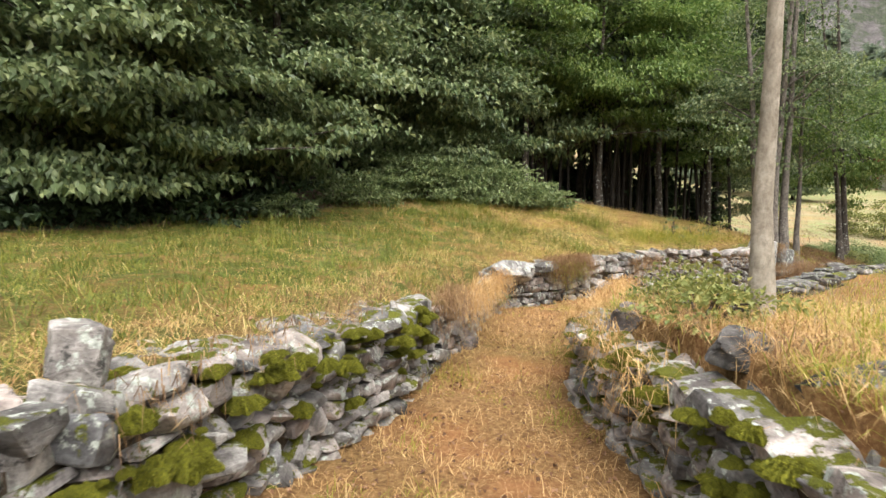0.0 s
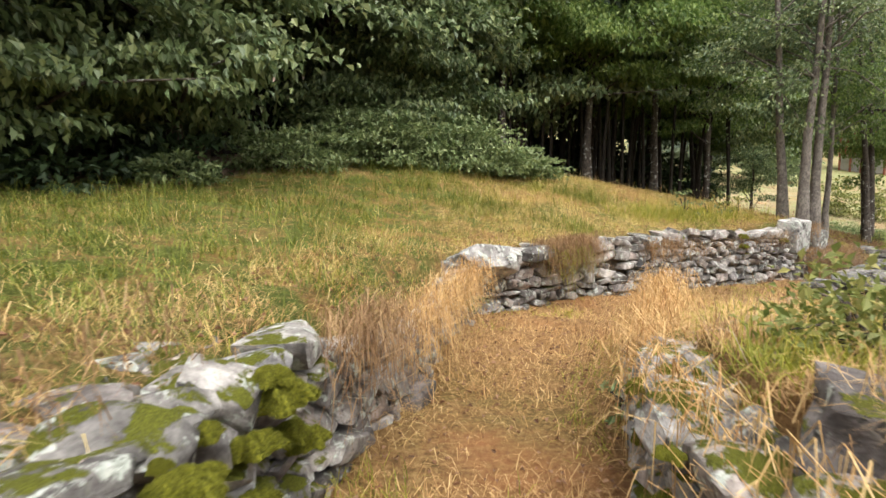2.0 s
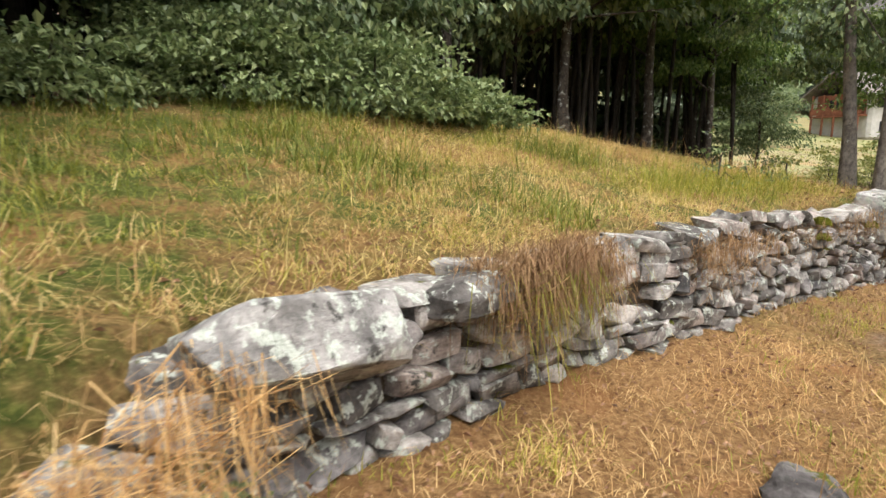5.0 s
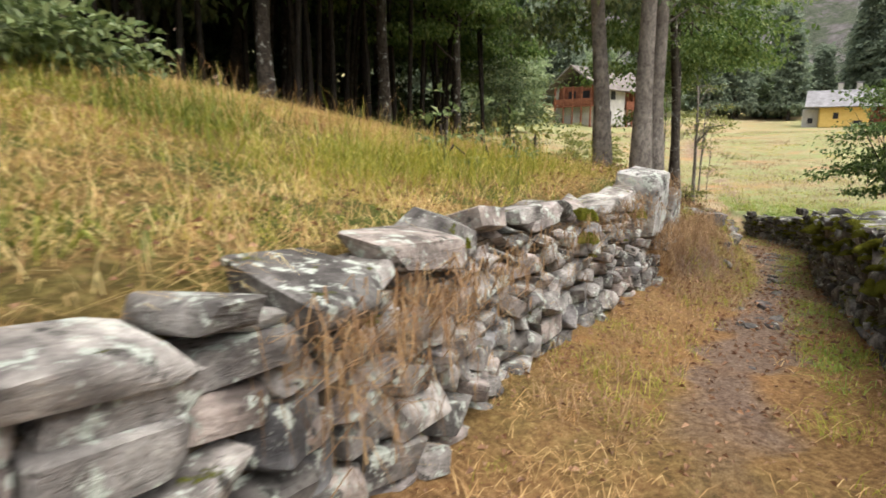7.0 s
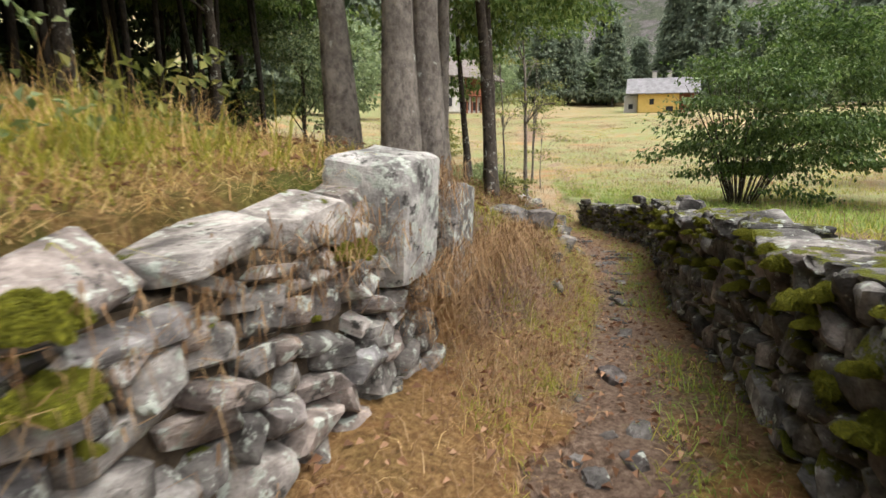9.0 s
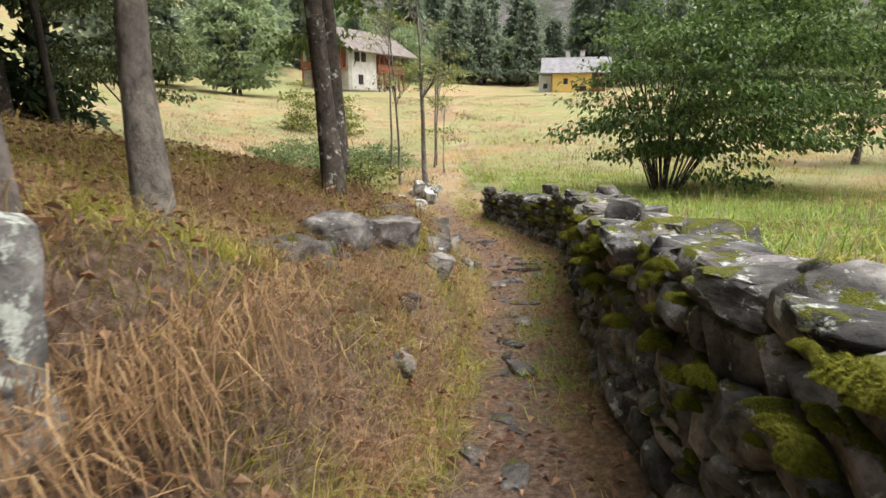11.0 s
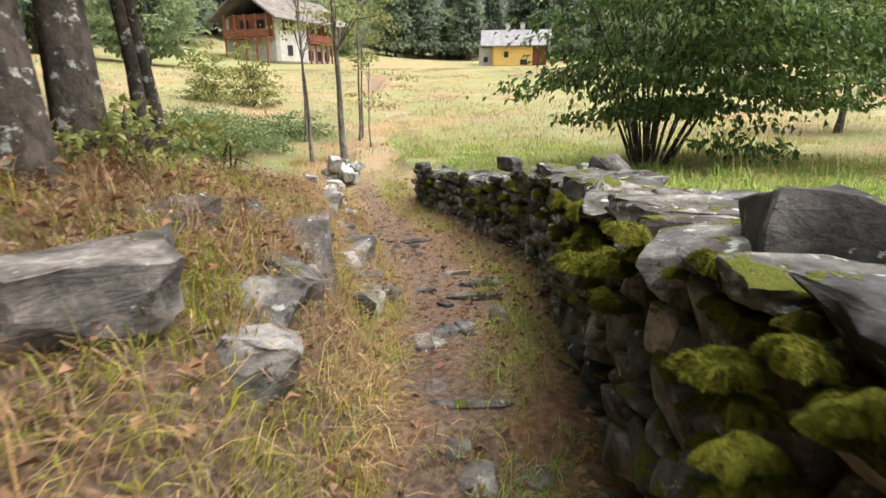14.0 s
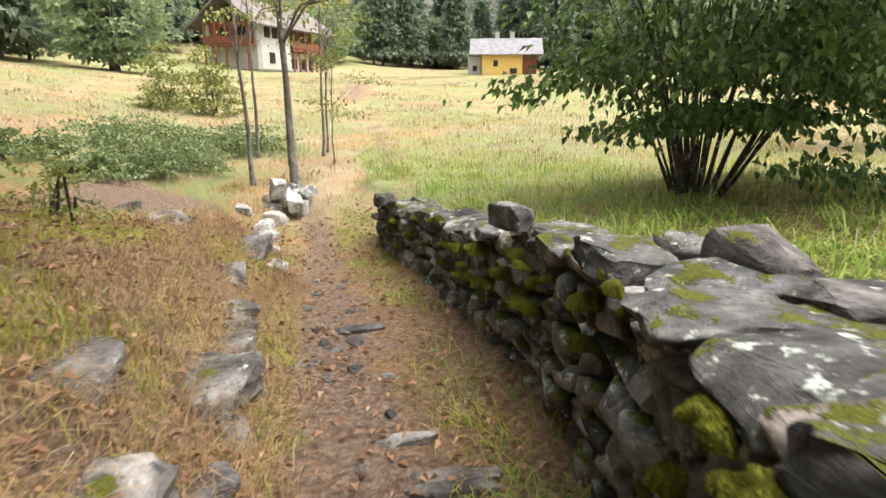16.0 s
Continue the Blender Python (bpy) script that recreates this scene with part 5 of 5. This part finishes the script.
# dark leaf clumps added to fill the gap below the boughs with shade
for k in range(11):
    x = -12 + k * 0.85
    y = float(np.interp(x, [-12, -6, -2], [6.2, 9.2, 13.8])) + 0.5 * math.sin(k * 1.9)
    shrub("shade_undergrowth", "undergrowth added as the dark shade at the wood's foot", (x, y), (0.9, 0.8, 0.75), 46, 0.16, LEAF_SHADED, "undergrowth of the wood", 4, 160 + k, 14)
# coarse dark leaf masses added behind the stems to block the sky
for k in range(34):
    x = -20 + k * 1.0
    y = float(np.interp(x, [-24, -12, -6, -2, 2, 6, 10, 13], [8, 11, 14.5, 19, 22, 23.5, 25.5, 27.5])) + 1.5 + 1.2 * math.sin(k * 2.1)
    shrub("shade_undergrowth", "undergrowth added as dark backing deep in the wood", (x, y), (1.3, 1.0, 1.9), 60, 0.3, LEAF_SHADED, "undergrowth of the wood", 4, 120 + k, 12)
for k, (x, y, rx, rz, n) in enumerate(((19.8, 28.6, 1.5, 0.8, 110), (18.5, 25.3, 1.2, 0.65, 110), (21.5, 27.2, 1.3, 0.8, 100), (16.9, 26.3, 0.9, 0.5, 60), (17.2, 24.8, 0.6, 0.35, 40))):
    shrub("bramble", "low grey-green bramble bush in the meadow", (x, y), (rx, rx * 0.8, rz * 0.85), n, 0.085, LEAF_PALE, "bramble bushes in the meadow", 7, 20 + k)
shrub("shrub", "small dark weedy shrub on the bank", (15.1, 20.7), (0.35, 0.35, 0.55), 34, 0.05, LEAF_YELLOW, "", 6, 40, 18)
shrub("weed", "broad-leaved weeds at the trunks' feet", (12.3, 17.35), (0.5, 0.35, 0.28), 40, 0.05, LEAF_YELLOW, "", 6, 41, 16)
shrub("shrub", "tangle of weeds on the collapsed wall", (2.1, 4.9), (0.5, 0.6, 0.4), 60, 0.055, LEAF_YELLOW, "weeds on the collapsed wall", 9, 42, 20)
shrub("shrub", "tangle of weeds on the collapsed wall", (1.75, 3.4), (0.4, 0.6, 0.3), 50, 0.05, LEAF_YELLOW, "weeds on the collapsed wall", 9, 43, 18)
shrub("shrub", "tangle of weeds on the collapsed wall", (1.65, 5.6), (0.35, 0.4, 0.3), 40, 0.05, LEAF_PALE, "weeds on the collapsed wall", 8, 44, 18)
shrub("ivy", "ivy clump hanging on the retaining wall", (0.72, 8.7), (0.25, 0.25, 0.4), 30, 0.05, LEAF, "", 4, 45, 18)
for k, (x, y, h) in enumerate(((6.3, 14.5, 0.55), (6.9, 14.9, 0.6), (5.6, 14.2, 0.5), (7.3, 15.2, 0.5), (6.0, 15.0, 0.7))):
    shrub("weed", "broad-leaved bramble shoots among the tall grass", (x, y), (0.3, 0.3, h), 9, 0.075, LEAF_YELLOW if k % 2 else LEAF_PALE, "bramble shoots on the slope", 2, 130 + k, 9)
for k, (x, y) in enumerate(((25.8, 37.0), (26.2, 34.6))):
    shrub("young_ash", "yellowing young ash in the meadow", (x, y), (0.9, 0.9, 2.2), 90, 0.16, LEAF_YELLOW, "young ashes in the meadow", 9, 50 + k, 16)

for k, (x, y, h, rad, lx, ly) in enumerate(((19.75, 23.35, 5.5, 0.075, -0.03, 0.02), (19.2, 23.7, 4.6, 0.04, -0.05, 0.02), (21.3, 26.2, 5.0, 0.04, 0.0, 0.0), (22.4, 25.4, 4.4, 0.035, 0.03, 0.0), (22.9, 25.8, 4.2, 0.03, 0.06, 0.0), (21.9, 24.6, 2.6, 0.018, 0.02, 0.0))):
    tree("sapling", "slender sapling with sparse yellow-green leaves", (x, y), h, rad, (lx, ly), ((lx * h, ly * h, h * 0.7), (0.9, 0.9, h * 0.3)), 34, 12, 0.08, 0.2, BARK, LEAF_YELLOW, 12, "saplings beside the path", 60 + k, 0.35, 7)


def hazel_bush(at, label):
    """Many stems fanning out from one stool under a wide crown."""
    r = random.Random(90)
    x, y = at
    top = thing("hazel_bush", (x, y, ground_at(x, y) - 0.05), label, "bush")
    for k in range(30):
        a, f = k * 2.399 + r.uniform(-0.3, 0.3), r.uniform(0.2, 1.0)
        out = Vector((math.cos(a), math.sin(a), 0))
        foot = out * 0.3 * f + Vector((0, 0, -0.02))
        verts, faces = [], []
        tip = out * 2.5 * f + Vector((0, 0, 3.6 - 1.4 * f + r.uniform(-0.3, 0.3)))
        mid = foot.lerp(tip, 0.45) + Vector((r.uniform(-0.12, 0.12), r.uniform(-0.12, 0.12), r.uniform(0.15, 0.5)))
        tube(verts, faces, [foot, mid, tip], [r.uniform(0.012, 0.03), r.uniform(0.008, 0.016), 0.005], 6)
        link("stem", mesh_of("stem", verts, faces, True), BARK_DARK, top)
    n = 540
    centres = boughs(n, (0.55, -0.85, 2.35), (2.6, 2.8, 2.0), 0.55)
    low = np.hypot(centres[:, 0], centres[:, 1]) < 1.0
    centres = centres[~(low & (centres[:, 2] < 0.8))]
    link("crown", leaves_mesh("crown", *sprays(centres, unit(centres - [0, 0, 2.5]), 44, 0.11, 0.27)), LEAF_HAZEL, top)


hazel_bush((19.95, 17.22), "wide dark green hazel bush with many fanned stems")
tree("young_tree", "low leafy tree beyond the wall", (29.5, 15.2), 4.5, 0.09, (0, 0), ((0, 0, 2.8), (2.0, 2.0, 1.7)), 110, 50, 0.13, 0.3, BARK_DARK, LEAF, 10, "", 95, 0.15)
tree("young_tree", "low leafy tree beyond the wall", (27.5, 9.5), 6, 0.09, (0, 0), ((0, 0, 3.2), (2.4, 2.2, 2.2)), 120, 50, 0.13, 0.32, BARK_DARK, LEAF, 10, "", 96, 0.15)


# ---- houses at the meadow's far side ----
PLASTER = plain_material("yellow_plaster", (0.62, 0.42, 0.12), (0.75, 0.53, 0.18), 2.0, 0.9, 0.1)
WHITE = plain_material("weathered_white_plaster", (0.36, 0.345, 0.32), (0.58, 0.56, 0.53), 1.2, 0.9, 0.1)
SLATE = plain_material("grey_stone_slates", (0.16, 0.155, 0.16), (0.3, 0.29, 0.3), 1.4, 0.8, 0.4)
OLD_SLATE = plain_material("old_brown_slates", (0.1, 0.085, 0.075), (0.24, 0.21, 0.19), 1.4, 0.9, 0.4)
TIMBER = plain_material("red_brown_timber", (0.14, 0.05, 0.03), (0.3, 0.12, 0.07), 3.0, 0.8, 0.3)
GLASS_DARK = plain_material("dark_window_opening", (0.02, 0.02, 0.022), (0.04, 0.04, 0.045), 3.0, 0.3, 0.0)


def gable_roof(name, parent, length, width, z, rise, over, thick, mat):
    bm = bmesh.new()
    for s in (-1, 1):
        a = math.atan2(rise, width / 2)
        w = math.hypot(width / 2 + over, (width / 2 + over) * math.tan(a))
        box(bm, (length + 2 * over, w, thick), (0, s * (width / 2 + over) / 2, z + rise - (width / 2 + over) / 2 * math.tan(a)), Euler((-s * a, 0, 0)))
    return part(name, bm, mat, parent)


def house_part(name, parent, size, at, mat, label=""):
    bm = bmesh.new()
    box(bm, size, at)
    bmesh.ops.bevel(bm, geom=bm.edges, offset=min(size) * 0.06, segments=1, affect="EDGES")
    return part(name, bm, mat, parent, label)


def yellow_house(at, yaw):
    x, y = at
    h = thing("house", (x, y, ground_at(x, y) - 0.3), "small yellow house with a grey slate roof and timber loggia", "house")
    h.rotation_euler = (0, 0, radians(yaw))
    house_part("wall", h, (6.4, 6.0, 3.6), (-0.6, 0, 1.8), PLASTER, "yellow plastered wall")
    house_part("wall", h, (2.2, 5.6, 3.6), (3.7, 0.2, 1.8), TIMBER, "red-brown timber loggia")
    house_part("wall", h, (2.2, 4.5, 3.0), (-4.9, 0.4, 1.5), WHITE, "grey lean-to")
    for k in range(5):
        house_part("post", h, (0.14, 0.14, 3.4), (2.8 + k * 0.48, -2.75, 1.75), TIMBER)
    house_part("window", h, (1.1, 0.2, 0.8), (1.2, -3.0, 0.75), GLASS_DARK)
    house_part("window", h, (0.7, 0.2, 0.9), (-1.6, -3.0, 1.9), GLASS_DARK)
    house_part("window", h, (0.7, 0.2, 0.8), (-4.9, -1.9, 1.2), GLASS_DARK)
    gable_roof("roof", h, 10.4, 6.6, 3.5, 2.3, 0.5, 0.18, SLATE)
    for dx in (-1.4, 1.0):
        chimney = house_part("chimney", h, (0.7, 0.7, 1.5), (dx, 0.4, 6.1), WHITE)
        house_part("cap", chimney, (0.95, 0.95, 0.14), (dx, 0.4, 6.95), SLATE)


def ruined_house(at, yaw):
    x, y = at
    h = thing("house", (x, y, ground_at(x, y) - 0.3), "old chalet with white masonry, timber balconies and a slate roof", "house")
    h.rotation_euler = (0, 0, radians(yaw))
    house_part("wall", h, (6.0, 8.0, 5.6), (-3.6, 0, 2.8), WHITE, "flaking white masonry")
    house_part("wall", h, (6.0, 7.2, 2.6), (2.4, 0.4, 1.3), WHITE)
    house_part("wall", h, (6.4, 6.6, 3.4), (2.4, 0.5, 4.2), TIMBER, "weathered brown boarding")
    for k in range(6):
        house_part("post", h, (0.2, 0.2, 5.6), (-0.4 + k * 1.2, -4.1, 2.8), TIMBER)
    house_part("balcony", h, (6.6, 1.0, 0.2), (2.5, -3.8, 2.7), TIMBER)
    house_part("railing", h, (6.6, 0.08, 0.8), (2.5, -4.2, 3.3), TIMBER)
    for dx, dz in ((-5.2, 4.4), (-3.8, 4.4), (-4.5, 1.6), (0.8, 1.2), (2.6, 1.2), (4.4, 1.2)):
        house_part("window", h, (0.9, 0.25, 1.2), (dx, -4.0 if dx < 0 else -3.2, dz), GLASS_DARK)
    house_part("wall", h, (0.3, 6.4, 2.6), (-6.65, -0.2, 4.3), TIMBER, "weathered brown gable boarding")
    house_part("balcony", h, (1.2, 6.8, 0.18), (-7.2, -0.2, 2.9), TIMBER)
    house_part("railing", h, (0.1, 6.8, 0.8), (-7.7, -0.2, 3.5), TIMBER)
    for k in range(5):
        house_part("post", h, (0.2, 0.2, 5.6), (-7.7, -3.3 + k * 1.55, 2.8), TIMBER)
    for dy in (-1.8, 0.6):
        house_part("window", h, (0.3, 1.2, 1.3), (-6.75, dy, 4.3), GLASS_DARK)
    gable_roof("roof", h, 14.6, 8.4, 5.5, 2.8, 0.9, 0.22, OLD_SLATE)


yellow_house((101.0, 63.8), -60)
ruined_house((65.0, 78.0), 12)


# ---- distance: hedges, wooded slopes and cliffs ----
def far_tree(name, label, at, h, w, mat, seed, group, cone):
    r = random.Random(seed)
    x, y = at
    top = thing(name, (x, y, ground_at(x, y) - 0.3), label, "tree", group)
    verts, faces = [], []
    tube(verts, faces, [(0, 0, 0), (0, 0, h * 0.5), (0, 0, h * 0.95)], [h * 0.02, h * 0.014, h * 0.003], 6)
    link("trunk", mesh_of("trunk", verts, faces, True), BARK_DARK, top)
    n = 260
    t = rng.random(n)
    a = rng.uniform(0, 6.283, n)
    rad = w * ((1 - t) ** 0.8 if cone else np.sin(np.pi * (0.12 + 0.86 * t)) ** 0.6) * rng.uniform(0.5, 1.05, n)
    c = np.c_[np.cos(a) * rad, np.sin(a) * rad, h * (0.12 + 0.88 * t)]
    out = np.c_[np.cos(a), np.sin(a), np.full(n, 0.1 if cone else 0.4)]
    link("crown", leaves_mesh("crown", *sprays(c, out, 16, h * 0.055, h * 0.035)), mat, top)
    return top


# far foliage is paler than real leaves: haze is mixed into the colours
LEAF_HAZED = leaf_material("hazed_distant_leaves", (0.16, 0.22, 0.11), (0.3, 0.38, 0.2), (0.45, 0.51, 0.31), 0.7, 0.55)
NEEDLE_HAZED = leaf_material("hazed_distant_needles", (0.13, 0.17, 0.125), (0.22, 0.27, 0.19), (0.32, 0.37, 0.26), 0.7, 0.5)
FAR_TREES = [far_tree("broadleaf_tree", "rounded broadleaf tree beyond the meadow, paled by painted haze", (84, 88), 9, 4.0, LEAF_HAZED, 1, "trees beyond the meadow", False),
             far_tree("conifer", "conifer on the far slope, paled by painted haze", (104, 92), 17, 3.4, NEEDLE_HAZED, 2, "conifers on the far slope", True)]
r = random.Random(31)
for k in range(200):
    a, d = radians(r.uniform(-6, 62)), r.uniform(95, 210)
    if d < 118 and 24 < math.degrees(a) < 42:
        d += 30
    x, y = 13 + d * math.cos(a), 16 + d * math.sin(a)
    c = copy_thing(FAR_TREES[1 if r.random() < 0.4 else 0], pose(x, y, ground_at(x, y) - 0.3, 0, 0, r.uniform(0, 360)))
    s = r.uniform(0.7, 1.35)
    c.scale = (s, s, s * r.uniform(0.9, 1.2))
for k in range(30):
    a, d = radians(r.uniform(48, 74)), r.uniform(50, 130)
    x, y = 13 + d * math.cos(a), 16 + d * math.sin(a)
    if math.hypot(x - 65, y - 78) < 14 or (d < 82 and 50 < math.degrees(a) < 60):
        continue
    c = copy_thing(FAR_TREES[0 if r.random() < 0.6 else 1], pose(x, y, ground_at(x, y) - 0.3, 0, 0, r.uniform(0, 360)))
    s = r.uniform(0.6, 1.1)
    c.scale = (s, s, s)

def mountain(name, label, near, far, lo, hi, height, mat, seed):
    """A ridge between two bearings, rising away from the valley."""
    na, nd = 150, 44
    a = np.radians(np.linspace(lo, hi, na))
    d = np.linspace(near, far, nd)
    ga, gd = np.meshgrid(a, d)
    t = (gd - near) / (far - near)
    x, y = 13 + gd * np.cos(ga), 16 + gd * np.sin(ga)
    bumps = np.array([noise.ridged_multi_fractal((u * 0.006, v * 0.006, seed), 0.9, 2.1, 6, 1.0, 2.0) for u, v in zip(x.ravel(), y.ravel())]).reshape(x.shape)
    z = height * smooth01(t * 1.15) * (0.55 + 0.3 * bumps) - 8 * (t == 0)
    i = (np.arange(nd - 1)[:, None] * na + np.arange(na - 1)).ravel()
    ob = link(name, mesh_of(name, np.c_[x.ravel(), y.ravel(), z.ravel()], np.c_[i, i + 1, i + na + 1, i + na], True), mat)
    tagged(ob, label, "mountain", "", "structure")


def slope_material():
    m, t, b = material("wooded_cliffs", 0.95, 0.1)
    n = noise_of(t, 0.045, 9.0, 0.7)
    wood = ramp(t, noise_of(t, 0.35, 6.0, 0.75), [(0.3, (0.07, 0.09, 0.06)), (0.7, (0.2, 0.22, 0.15))])
    rock = ramp(t, noise_of(t, 0.2, 8.0, 0.75), [(0.3, (0.13, 0.12, 0.12)), (0.7, (0.36, 0.33, 0.32))])
    t.links.new(mix(t, grey_ramp(t, n, 0.47, 0.56), wood, rock), b.inputs["Base Color"])
    bump(t, b, noise_of(t, 0.3, 8.0, 0.8), 1.0, 6.0)
    return m


mountain("backdrop_mountain", "wooded mountainside with grey cliffs", 190, 900, -40, 100, 330, slope_material(), 3)
